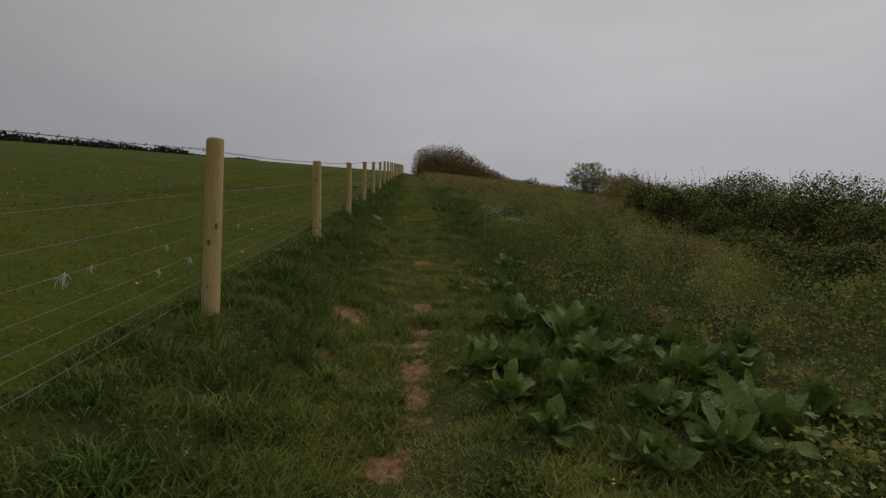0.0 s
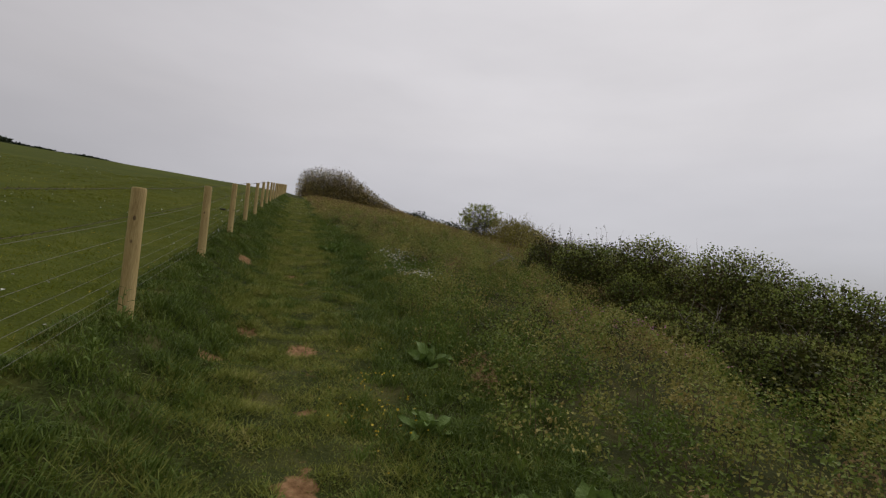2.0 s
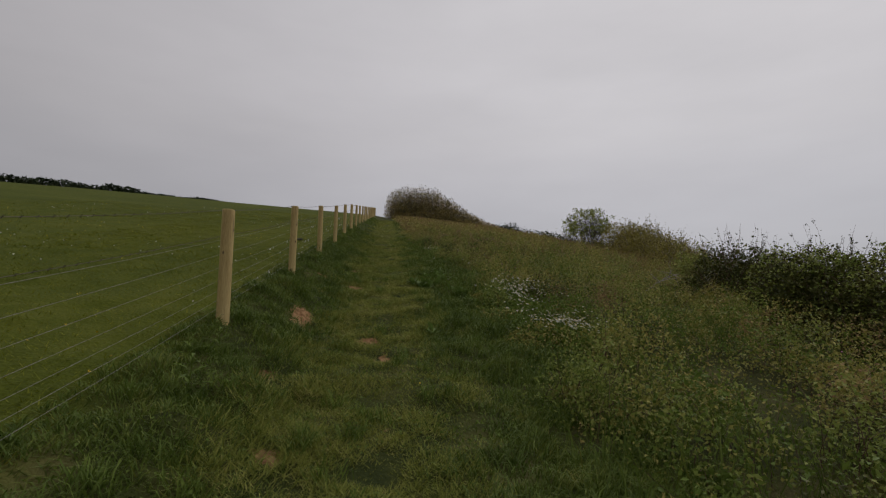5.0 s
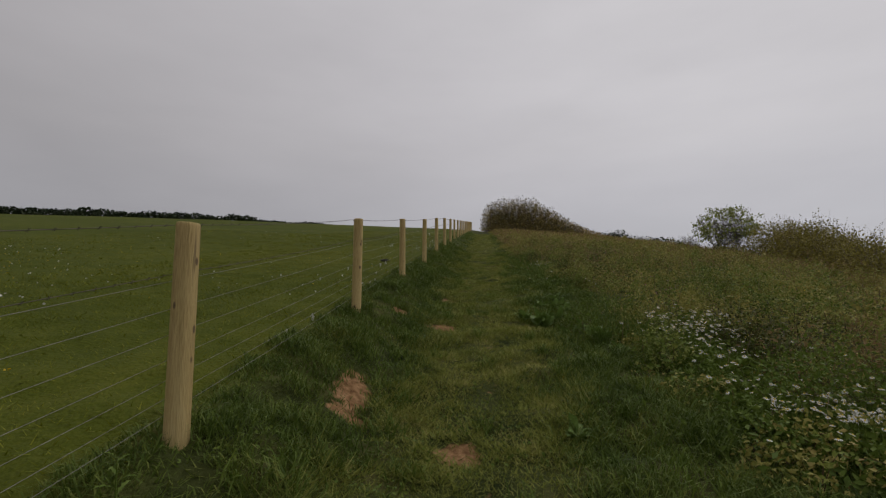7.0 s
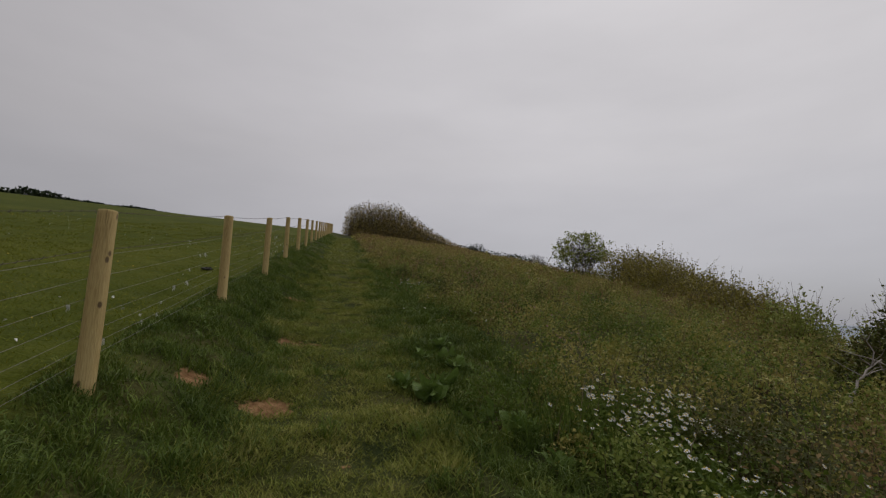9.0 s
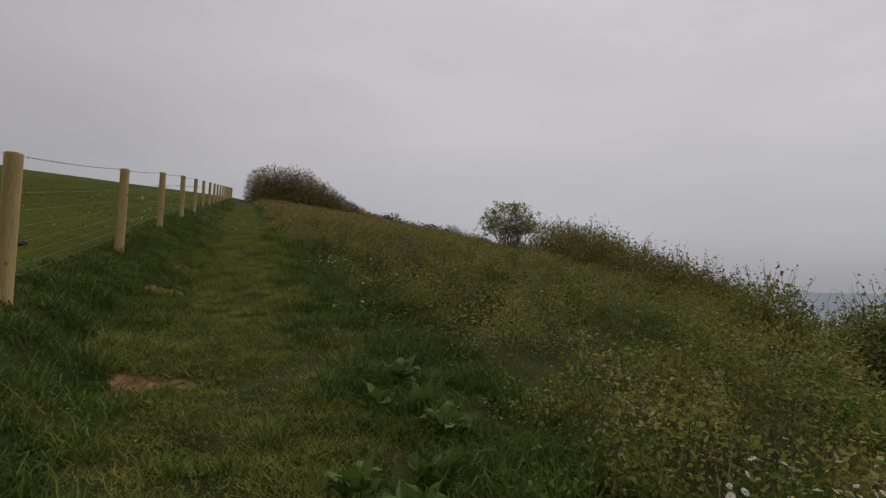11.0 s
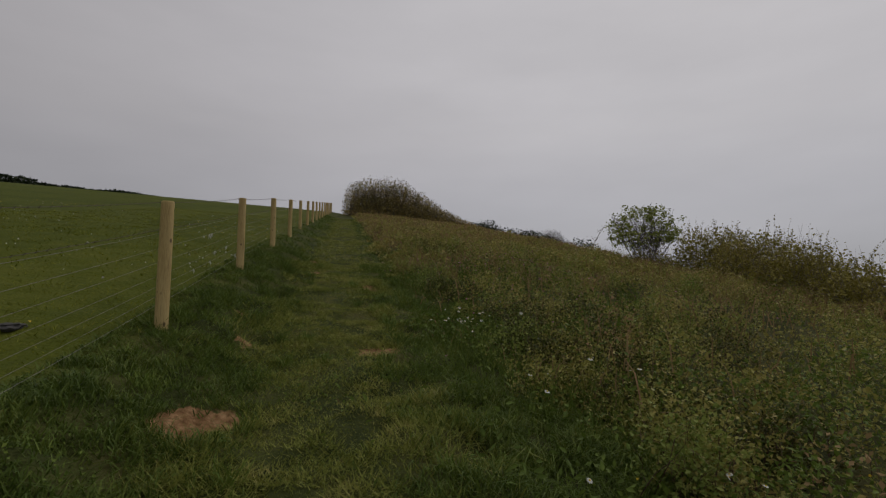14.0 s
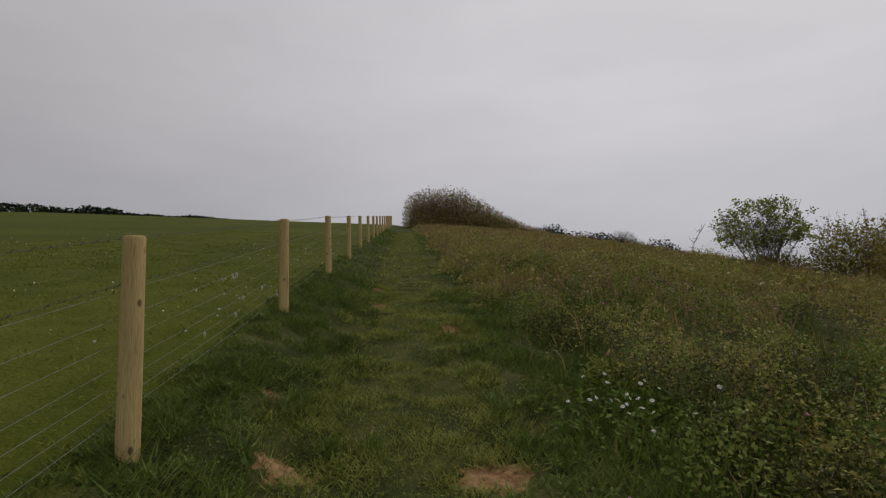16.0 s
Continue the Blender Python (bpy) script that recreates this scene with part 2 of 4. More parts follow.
def ground_material():
    """Soil under grass: bare earth, trodden turf, pasture and scrub floor, by the worn and zone values of the sheet."""
    m = bpy.data.materials.new("turf_and_earth")
    m.use_nodes = True
    n, l = m.node_tree.nodes, m.node_tree.links
    shader = n["Principled BSDF"]
    shader.inputs["Roughness"].default_value, shader.inputs["Specular IOR Level"].default_value = 0.95, 0.1
    tc = n.new("ShaderNodeTexCoord")

    def tex(scale, detail=5):
        t = n.new("ShaderNodeTexNoise")
        t.inputs["Scale"].default_value, t.inputs["Detail"].default_value = scale, detail
        l.new(tc.outputs["Object"], t.inputs["Vector"])
        return t.outputs["Fac"]

    def ramp(src, stops, lo=0.3, hi=0.7):
        r = n.new("ShaderNodeValToRGB")
        for i, c in enumerate(stops):
            pos = lo + (hi - lo) * i / (len(stops) - 1)
            e = r.color_ramp.elements[i] if i < 2 else r.color_ramp.elements.new(pos)
            e.position, e.color = pos, (*c, 1)
        l.new(src, r.inputs[0])
        return r.outputs[0]

    def blend(fac, a, b):
        x = n.new("ShaderNodeMix")
        x.data_type = "RGBA"
        l.new(fac, x.inputs["Factor"])
        l.new(a, x.inputs["A"])
        l.new(b, x.inputs["B"])
        return x.outputs["Result"]

    def value(name):
        a = n.new("ShaderNodeAttribute")
        a.attribute_name = name
        return a.outputs["Fac"]

    broad, fine, mid = tex(0.13, 6), tex(42, 4), tex(1.9, 6)
    half = n.new("ShaderNodeMix")
    half.inputs["Factor"].default_value = 0.45
    l.new(broad, half.inputs["A"])
    l.new(mid, half.inputs["B"])
    third = n.new("ShaderNodeMix")
    third.inputs["Factor"].default_value = 0.35
    l.new(half.outputs["Result"], third.inputs["A"])
    l.new(fine, third.inputs["B"])
    pasture = ramp(third.outputs["Result"], [(0.048, 0.062, 0.006), (0.074, 0.090, 0.009), (0.106, 0.116, 0.015)], 0.38, 0.62)
    turf = ramp(mid, [(0.026, 0.036, 0.010), (0.055, 0.064, 0.017), (0.105, 0.100, 0.034)])
    floor = ramp(mid, [(0.030, 0.036, 0.012), (0.058, 0.062, 0.020), (0.098, 0.090, 0.034)])
    earth = ramp(tex(16, 6), [(0.15, 0.080, 0.036), (0.27, 0.155, 0.073), (0.39, 0.24, 0.125)])
    col = blend(value("pasture"), blend(value("scrub"), turf, floor), pasture)
    edge = n.new("ShaderNodeMath")
    edge.operation = "ADD"
    l.new(value("bare"), edge.inputs[0])
    rough_edge = n.new("ShaderNodeMapRange")
    rough_edge.inputs["To Min"].default_value, rough_edge.inputs["To Max"].default_value = -0.5, 0.5
    l.new(tex(13, 3), rough_edge.inputs["Value"])
    l.new(rough_edge.outputs[0], edge.inputs[1])
    sharp = n.new("ShaderNodeMapRange")
    sharp.inputs["From Min"].default_value, sharp.inputs["From Max"].default_value = 0.42, 0.58
    l.new(edge.outputs[0], sharp.inputs["Value"])
    col = blend(sharp.outputs[0], col, earth)
    l.new(col, shader.inputs["Base Color"])
    bn = n.new("ShaderNodeBump")
    bn.inputs["Strength"].default_value, bn.inputs["Distance"].default_value = 0.8, 0.04
    l.new(tex(24, 6), bn.inputs["Height"])
    l.new(bn.outputs[0], shader.inputs["Normal"])
    return m


GROUND = ground_material()


# ---- the land ----
FENCE_A, FENCE_B = -0.765, -0.1363


def fence_x(y):
    return FENCE_A + FENCE_B * y


def fence_z(y):
    """Height of the ground along the fence."""
    knots_y = [-1500, -60, -20, 2.3, 6.1, 9.8, 13.4, 17.0, 20.6, 24.1, 27.8, 78, 110, 3000]
    knots_z = [-20, -6, -2.9, 0.41, 0.98, 1.60, 2.25, 2.87, 3.49, 4.14, 4.79, 13.0, 17.6, 60]
    return np.interp(y, knots_y, knots_z)


def height(x, y):
    """The height of the land: a bank at the fence, the trodden path, the scrub slope, the hilltop, the cliff."""
    x, y = np.asarray(x, float), np.asarray(y, float)
    u = x - fence_x(y)
    away = np.hypot(x + 1.5, y - 18)
    k = np.minimum(1, (86 + 0.02 * (away - 86)) / np.maximum(away, 1))
    cx, cy = -1.5 + (x + 1.5) * k, 18 + (y - 18) * k
    cu = cx - fence_x(cy)
    right = np.interp(cu, [0, 0.35, 0.8, 1.2, 2.6, 3.2, 6, 10, 15, 21, 28, 45, 100],
                      [0, -0.12, -0.35, -0.42, -0.44, -0.50, -0.72, -1.05, -1.55, -2.9, -4.5, -8.4, -20])
    z = fence_z(cy) + np.where(cu > 0, right, -0.074 * cu)
    edge = 16.0 + 0.75 * np.maximum(0, y - 22)
    z = z - 1.3 * np.maximum(0, u - edge)
    return np.maximum(z, -62)


BARE = [(0.44, 1.25, 0.15), (0.56, 1.75, 0.10), (0.54, 2.0, 0.11), (0.49, 2.42, 0.15), (0.43, 2.88, 0.15), (0.40, 3.3, 0.13), (0.31, 4.05, 0.12),
        (-0.31, 3.42, 0.22), (-0.24, 2.43, 0.12), (-0.78, 6.0, 0.20), (-0.66, 7.08, 0.15), (-0.88, 7.95, 0.13), (0.02, 6.6, 0.18), (-1.4, 9.16, 0.14),
        (-0.7, 10.8, 0.18), (-1.64, 11.05, 0.15), (-1.72, 11.3, 0.16), (-1.8, 11.6, 0.15), (-0.41, 10.14, 0.10), (-1.57, 14.22, 0.24), (-2.25, 14.25, 0.15),
        (-1.87, 16.36, 0.20), (-1.57, 16.34, 0.10), (-2.68, 19.13, 0.24), (-2.42, 19.3, 0.13), (-1.4, 21.0, 0.26), (-2.75, 20.97, 0.19), (-3.22, 21.84, 0.14),
        (-3.43, 27.6, 0.22), (-1.8, 24.5, 0.18), (-3.13, 26.15, 0.15), (0.28, 5.0, 0.09)]
rng = np.random.default_rng(7)
LATTICE = rng.random((128, 128))


def fuzz(x, y, size):
    """Smooth random values from 0 to 1 whose bumps are size metres wide."""
    a, b = np.asarray(x) / size + 40.3, np.asarray(y) / size + 17.7
    i, j = np.floor(a).astype(int), np.floor(b).astype(int)
    s, t = a - i, b - j
    s, t = s * s * (3 - 2 * s), t * t * (3 - 2 * t)
    q = LATTICE
    return ((q[i % 128, j % 128] * (1 - s) + q[(i + 1) % 128, j % 128] * s) * (1 - t)
            + (q[i % 128, (j + 1) % 128] * (1 - s) + q[(i + 1) % 128, (j + 1) % 128] * s) * t)


def bare(x, y):
    """1 in the middle of a bare patch of earth, 0 outside."""
    b = np.zeros(np.shape(x))
    wx, wy = x + 0.12 * (fuzz(x, y, 0.15) - 0.5), y + 0.16 * (fuzz(x + 9, y, 0.15) - 0.5)
    for px, py, r in BARE:
        d = np.hypot((wx - px) * 0.85, (wy - py) * 0.95) / (0.95 * r)
        b = np.maximum(b, np.clip(1.3 - 0.95 * d, 0, 1))
    line = np.interp(y, [0.2, 1.2, 1.75, 2.5, 3.3, 4.1, 5.0, 8, 30], [0.5, 0.47, 0.56, 0.49, 0.40, 0.31, 0.28, -0.1, -3.0])
    worn_line = np.exp(-((wx - line) / 0.13) ** 2) * np.interp(y, [-1, 0.4, 3.6, 5.2, 9, 30], [0.4, 0.68, 0.64, 0.44, 0.36, 0.3])
    return np.maximum(b, worn_line * (0.3 + 0.95 * fuzz(x, y, 0.24)))


def land(x, y):
    """The surface that plants stand on: the land with its hummocks and hollows."""
    u = x - fence_x(y)
    rough = np.interp(u, [-0.6, -0.1, 0.8, 1.3, 1.9, 2.5, 3.2], [0.10, 0.22, 0.24, 0.10, 0.09, 0.17, 0.14])
    near = np.clip(1 - np.abs(u) / 60, 0, 1)
    z = height(x, y) + near * rough * (0.6 * fuzz(x, y * 1.3, 0.42) + 0.4 * fuzz(x + 3, y * 1.5, 0.2) - 0.5) + near * 0.08 * (fuzz(x, y, 2.1) - 0.5)
    return z - 0.035 * bare(x, y)


def lump(x, y):
    """Mounds of the scrub: 1 on a mound, 0 in a hollow."""
    return np.maximum(fuzz(x, y, 0.62), fuzz(x + 31, y + 7, 0.5)) ** 2


def canopy(x, y):
    """How high the scrub stands over the land."""
    u = x - fence_x(y)
    rim = np.interp(y, [0, 5, 9, 13, 16.5, 20, 24, 30], [2.7, 2.75, 3.3, 3.0, 3.65, 3.6, 3.0, 2.8]) + 0.6 * (fuzz(0 * x, y, 1.6) - 0.5)
    rise = np.clip((u - rim) / 0.9, 0, 1)
    low = 1 - 0.85 * np.exp(-(((x - 2.1) / 1.5) ** 4 + ((y - 2.4) / 1.4) ** 4))
    low = low * (1 - 0.5 * np.exp(-(((x - 1.7) / 0.9) ** 4 + ((y - 12.4) / 2.0) ** 4)))
    low = low * (1 - 0.75 * np.exp(-(((x - 1.35) / 0.6) ** 4 + ((y - 6.1) / 0.75) ** 4)))
    return low * rise * (0.04 + 0.30 * fuzz(x, y, 1.7) + 0.52 * lump(x, y) + 0.10 * (fuzz(x, y, 0.22) - 0.4))


def crest(x, y):
    """1 on the mounds of the scrub, 0 in the hollows between them."""
    return np.clip(4.2 * (lump(x, y) - 0.26), 0, 1)


def mesh_of(name, verts, faces, mat, smooth=False):
    """A mesh from arrays: verts (n, 3), faces (m, 3 or 4)."""
    me = bpy.data.meshes.new(name)
    m, k = faces.shape
    me.vertices.add(len(verts))
    me.vertices.foreach_set("co", np.ascontiguousarray(verts, np.float32).ravel())
    me.loops.add(m * k)
    me.loops.foreach_set("vertex_index", np.ascontiguousarray(faces, np.int32).ravel())
    me.polygons.add(m)
    me.polygons.foreach_set("loop_start", np.arange(0, m * k, k, dtype=np.int32))
    if smooth:
        me.polygons.foreach_set("use_smooth", np.ones(m, bool))
    me.update(calc_edges=True)
    me.validate()
    if mat:
        me.materials.append(mat)
    return me


def part(name, me, parent, label=""):
    o = new(name, me)
    o.parent = parent
    return tagged(o, label)


def at(name, x, y, z, label, category, group="", kind=""):
    """An Empty at the base of a thing."""
    o = new(name)
    o.location, o.empty_display_size = (x, y, z), 0.2
    return tagged(o, label, category, group, kind)


def steps(lo, hi, far_lo, far_hi, step, grow=1.16):
    mids = list(np.arange(lo, hi + step / 2, step))
    s, left = step, [lo]
    while left[-1] > far_lo:
        s *= grow
        left.append(left[-1] - s)
    s, right = step, [mids[-1]]
    while right[-1] < far_hi:
        s *= grow
        right.append(right[-1] + s)
    return np.array(left[:0:-1] + mids + right[1:])


gx, gy = steps(-6.5, 4.5, -1500, 1500, 0.088), steps(-2.5, 28, -1500, 2500, 0.098)
X, Y = np.meshgrid(gx, gy)
V = np.stack([X.ravel(), Y.ravel(), land(X, Y).ravel()], 1)
nx, ny = len(gx), len(gy)
ii = (np.arange(ny - 1)[:, None] * nx + np.arange(nx - 1)[None]).ravel()
me = mesh_of("ground", V, np.stack([ii, ii + 1, ii + nx + 1, ii + nx], 1), GROUND, True)
U = (X - fence_x(Y)).ravel()
for key, val in (("bare", bare(X, Y).ravel()), ("pasture", np.clip((0.1 - U) / 0.5, 0, 1)), ("scrub", np.clip((U - 2.5) / 0.6, 0, 1))):
    me.attributes.new(key, "FLOAT", "POINT").data.foreach_set("value", val.astype(np.float32))
tagged(new("ground", me), "grassy coastal slope with a trodden path and bare earth patches", "ground", kind="structure")
sx, sy = steps(-200, 200, -4800, 4800, 40, 1.25), steps(-200, 200, -4800, 4800, 40, 1.25)
SX, SY = np.meshgrid(sx, sy)
si = (np.arange(len(sy) - 1)[:, None] * len(sx) + np.arange(len(sx) - 1)[None]).ravel()
tagged(new("water", mesh_of("water", np.stack([SX.ravel(), SY.ravel(), 0 * SX.ravel() - 55], 1), np.stack([si, si + 1, si + len(sx) + 1, si + len(sx)], 1), SEA)),
       "calm grey-blue sea under an overcast sky", "sea", kind="structure")


# ---- builders of plants ----
def blades(x, y, z, h, w, lean, r):
    """Curved grass blades of a quad and a tip; r: random generator. Returns verts and triangles."""
    n = len(x)
    a, b = r.random(n) * 6.283, r.random(n) * 6.283
    dx, dy = np.cos(a) * w, np.sin(a) * w
    lx, ly = np.cos(b) * lean * h, np.sin(b) * lean * h
    base = np.stack([x, y, z - 0.01], 1)
    side = np.stack([dx, dy, 0 * dx], 1)
    mid = base + np.stack([lx * 0.35, ly * 0.35, h * 0.62], 1)
    tip = base + np.stack([lx, ly, h * np.sqrt(np.clip(1 - 0.5 * lean ** 2, 0.15, 1))], 1)
    v = np.stack([base - side, base + side, mid - side * 0.75, mid + side * 0.75, tip], 1).reshape(-1, 3)
    k = np.arange(n)[:, None] * 5
    f = np.concatenate([k + [0, 1, 3], k + [0, 3, 2], k + [2, 3, 4]], 1).reshape(-1, 3)
    return v, f


def needles(x, y, z, h, w, lean, r):
    """Short grass blades of one triangle each."""
    n = len(x)
    a, b = r.random(n) * 6.283, r.random(n) * 6.283
    base = np.stack([x, y, z - 0.01], 1)
    side = np.stack([np.cos(a) * w, np.sin(a) * w, 0 * a], 1) * 1.2
    tip = base + np.stack([np.cos(b) * lean * h, np.sin(b) * lean * h, h * np.sqrt(np.clip(1 - 0.5 * lean ** 2, 0.15, 1))], 1)
    return np.stack([base - side, base + side, tip], 1).reshape(-1, 3), np.arange(3 * n).reshape(-1, 3)


def leaves(p, size, r, up=0.5, long=1.7, out=None):
    """Folded leaves, two triangles each, at the points p; up: how far they face upwards; out: directions in which they point."""
    n = len(p)
    d = r.normal(size=(n, 3))
    d[:, 2] *= 1 - 0.5 * up
    if out is not None:
        d = d * 0.7 + out
    d /= np.linalg.norm(d, axis=1)[:, None] + 1e-9
    nrm = r.normal(size=(n, 3)) * (1 - 0.6 * up)
    nrm[:, 2] += up * 1.2
    s = np.cross(d, nrm)
    s /= np.linalg.norm(s, axis=1)[:, None] + 1e-9
    q = np.cross(s, d)
    L, W = (size * long)[:, None], (size * 0.5)[:, None]
    root = p - d * L * 0.5
    v = np.stack([root, root + d * L * 0.45 + s * W + q * W * 0.35, root + d * L - q * W * 0.3, root + d * L * 0.45 - s * W + q * W * 0.35], 1).reshape(-1, 3)
    k = np.arange(n)[:, None] * 4
    return v, np.concatenate([k + [0, 1, 2], k + [0, 2, 3]], 1).reshape(-1, 3)


def tubes(lines, radii, sides=3):
    """Tapered tubes along lines (n, k, 3) with radii (n, k). Returns verts and quads."""
    n, k, _ = lines.shape
    t = np.gradient(lines, axis=1)
    t /= np.linalg.norm(t, axis=2)[..., None] + 1e-9
    ref = np.where(np.abs(t[..., 2:3]) > 0.9, [[[1.0, 0, 0]]], [[[0, 0, 1.0]]])
    a = np.cross(t, ref)
    a /= np.linalg.norm(a, axis=2)[..., None] + 1e-9
    b = np.cross(t, a)
    ang = np.arange(sides) * 6.2832 / sides
    ring = lines[:, :, None] + radii[:, :, None, None] * (a[:, :, None] * np.cos(ang)[None, None, :, None] + b[:, :, None] * np.sin(ang)[None, None, :, None])
    v = ring.reshape(-1, 3)
    base = (np.arange(n)[:, None, None] * k + np.arange(k - 1)[None, :, None]) * sides
    s = np.arange(sides)[None, None]
    f = np.stack([base + s, base + (s + 1) % sides, base + sides + (s + 1) % sides, base + sides + s], -1).reshape(-1, 4)
    return v, f


def twigs(start, end, r, wobble=0.15, k=5, r0=0.01, r1=0.002):
    """Crooked twigs from start to end."""
    n = len(start)
    s = np.linspace(0, 1, k)[None, :, None]
    line = start[:, None] * (1 - s) + end[:, None] * s
    span = np.linalg.norm(end - start, axis=1)[:, None, None]
    line[:, 1:] += r.normal(size=(n, k - 1, 3)) * wobble * span * 0.25 * s[:, 1:]
    return tubes(line, np.broadcast_to(np.linspace(r0, r1, k), (n, k)))


def shrub(name, label, category, lobes, count, size, leaf, seed, twig=200, wood=BARK, inner=0.55, up=0.4, spiky=0.0, spike_leaf=True, group="", bark_r=0.012, scruff=0.35, cap=None, cap_count=0, core=0):
    """A bush of rounded lobes (x, y, half width, half depth, height) on the land: a foliage mesh and a branch mesh."""
    r = np.random.default_rng(seed)
    lobes = np.array(lobes, float)
    ax, ay = lobes[:, 0].mean(), lobes[:, 1].mean()
    root = at(name, ax, ay, float(land(ax, ay)), label, category, group)
    org = np.array([ax, ay, float(land(ax, ay))])
    wgt = lobes[:, 2] * lobes[:, 3] + lobes[:, 4] * (lobes[:, 2] + lobes[:, 3])

    def shell(n, lo, hi):
        i = r.choice(len(lobes), n, p=wgt / wgt.sum())
        d = r.normal(size=(n, 3))
        d[:, 2] = np.abs(d[:, 2])
        d /= np.linalg.norm(d, axis=1)[:, None]
        az = np.arctan2(d[:, 1], d[:, 0])
        bump = 1 + scruff * (fuzz(az * 2.3 + i * 7, d[:, 2] * 5 + i * 3, 0.7) - 0.55)
        rad = (lo + (hi - lo) * r.random(n) ** 0.6) * bump
        x = lobes[i, 0] + d[:, 0] * rad * lobes[i, 2]
        y = lobes[i, 1] + d[:, 1] * rad * lobes[i, 3]
        z = land(x, y) - 0.05 + d[:, 2] * rad * lobes[i, 4] + 0.03
        return np.stack([x, y, z], 1), d, i

    p, d, i = shell(count, inner, 1.05)
    parts_v, parts_f = [], []
    v, f = leaves(p, size * (0.6 + 0.8 * r.random(count)), r, up, out=d * 0.5)
    parts_v.append(v), parts_f.append(f)
    tips, td, ti = shell(twig, 0.8, 1.1)
    foot = np.stack([lobes[ti, 0], lobes[ti, 1]], 1) + r.normal(size=(twig, 2)) * 0.3 * lobes[ti, 2:4]
    foot = np.column_stack([foot, land(foot[:, 0], foot[:, 1]) - 0.05])
    wv, wf = twigs(foot, tips, r, 0.25, 6, bark_r, bark_r * 0.2)
    if spiky:
        n = int(twig * 1.2)
        s0, sd, sj = shell(n, 0.85, 1.0)
        keep = sd[:, 2] > 0.35
        s0, sd = s0[keep], sd[keep]
        n = len(s0)
        length = spiky * (0.4 + r.random(n))
        s1 = s0 + sd * length[:, None] * 0.5 + np.stack([r.normal(size=n) * 0.15, r.normal(size=n) * 0.15, length], 1) * 0.8
        v2, f2 = twigs(s0, s1, r, 0.2, 4, bark_r * 0.4, bark_r * 0.15)
        wf = np.concatenate([wf, f2 + len(wv)])
        wv = np.concatenate([wv, v2])
        if spike_leaf:
            s = r.random((n, 6, 1))
            pts = (s0[:, None] * (1 - s) + s1[:, None] * s).reshape(-1, 3) + r.normal(size=(n * 6, 3)) * size * 0.5
            v3, f3 = leaves(pts, size * (0.5 + 0.6 * r.random(len(pts))), r, up)
            parts_f.append(f3 + len(v)), parts_v.append(v3)
    tagged(part("foliage", mesh_of("foliage", np.concatenate(parts_v) - org, np.concatenate(parts_f), leaf), root), kind="stuff")
    if core:
        p, d, i = shell(core, 0.4, 0.84)
        v, f = leaves(p, size * 3.2 * (0.6 + 0.6 * r.random(core)), r, 0.2, 1.3)
        tagged(part("inner_foliage", mesh_of("inner_foliage", v - org, f, leaf), root), kind="stuff")
    if cap:
        p, d, i = shell(cap_count * 2, 0.93, 1.10)
        keep = d[:, 2] + 0.25 * r.normal(size=len(d)) > 0.55
        v, f = leaves(p[keep], size * (0.6 + 0.7 * r.random(keep.sum())), r, up, 1.5, out=d[keep] * 0.6)
        tagged(part("new_leaves", mesh_of("new_leaves", v - org, f, cap), root, "fresh green leaves on top"), kind="stuff")
    tagged(part("branchwork", mesh_of("branchwork", wv - org, wf, wood), root, "bare crooked brown stems and twigs"), kind="stuff")
    return root


def scatter(n, u0, u1, y0, y1, r, keep=None):
    y = y0 + (y1 - y0) * r.random(n)
    x = fence_x(y) + u0 + (u1 - u0) * r.random(n)
    if keep is not None:
        k = r.random(n) < keep(x, y)
        x, y = x[k], y[k]
    return x, y


def stuff(name, label, category, v, f, mat):
    return tagged(new(name, mesh_of(name, v, f, mat)), label, category, kind="stuff")


# ---- the fence ----
POST_Y = [-5.1, -1.4, 2.29, 6.1, 9.79, 13.39, 16.94, 20.6, 24.1, 27.75] + [27.75 + 3.66 * i for i in range(1, 15)]
POST_H, POST_R = 1.30, 0.064
fence = at("wire_fence", float(fence_x(2.29)), 2.29, float(height(fence_x(2.29), 2.29)), "pale round timber post fence with barbed and plain wires", "fence")
fence_org = np.array(fence.location)
rp = np.random.default_rng(11)


def post_mesh(seed):
    """A round timber post with a chamfered, slightly sawn top and a faint taper."""
    r = np.random.default_rng(seed)
    bm = bmesh.new()
    prof = [(-0.35, 1.03), (0.0, 1.02), (0.3, 1.01), (0.65, 1.0), (1.0, 0.985), (POST_H - 0.02, 0.975), (POST_H - 0.004, 0.94), (POST_H, 0.86)]
    rings = []
    dent = 1 + 0.03 * r.normal(size=20)
    slope = r.normal() * 0.06
    for z, s in prof:
        ring = []
        for i in range(20):
            a = i * math.tau / 20
            rad = POST_R * s * dent[i]
            ring.append(bm.verts.new((rad * math.cos(a), rad * math.sin(a), z + (slope * rad * math.cos(a) if z > 1.1 else 0))))
        rings.append(ring)
    for lo, hi in zip(rings, rings[1:]):
        for i in range(20):
            bm.faces.new((lo[i], lo[(i + 1) % 20], hi[(i + 1) % 20], hi[i])).smooth = True
    bm.faces.new(rings[-1])
    me = bpy.data.meshes.new("fence_post")
    bm.to_mesh(me)
    bm.free()
    me.materials.append(TIMBER)
    return me


def staple_mesh():
    v, f = tubes(np.array([[(-0.075, 0, -0.013), (-0.085, 0, -0.011), (-0.085, 0, 0.011), (-0.075, 0, 0.013)]]) + [[[0.013, 0, 0]]], np.full((1, 4), 0.0022), 4)
    return mesh_of("staple", v, f, RUST)


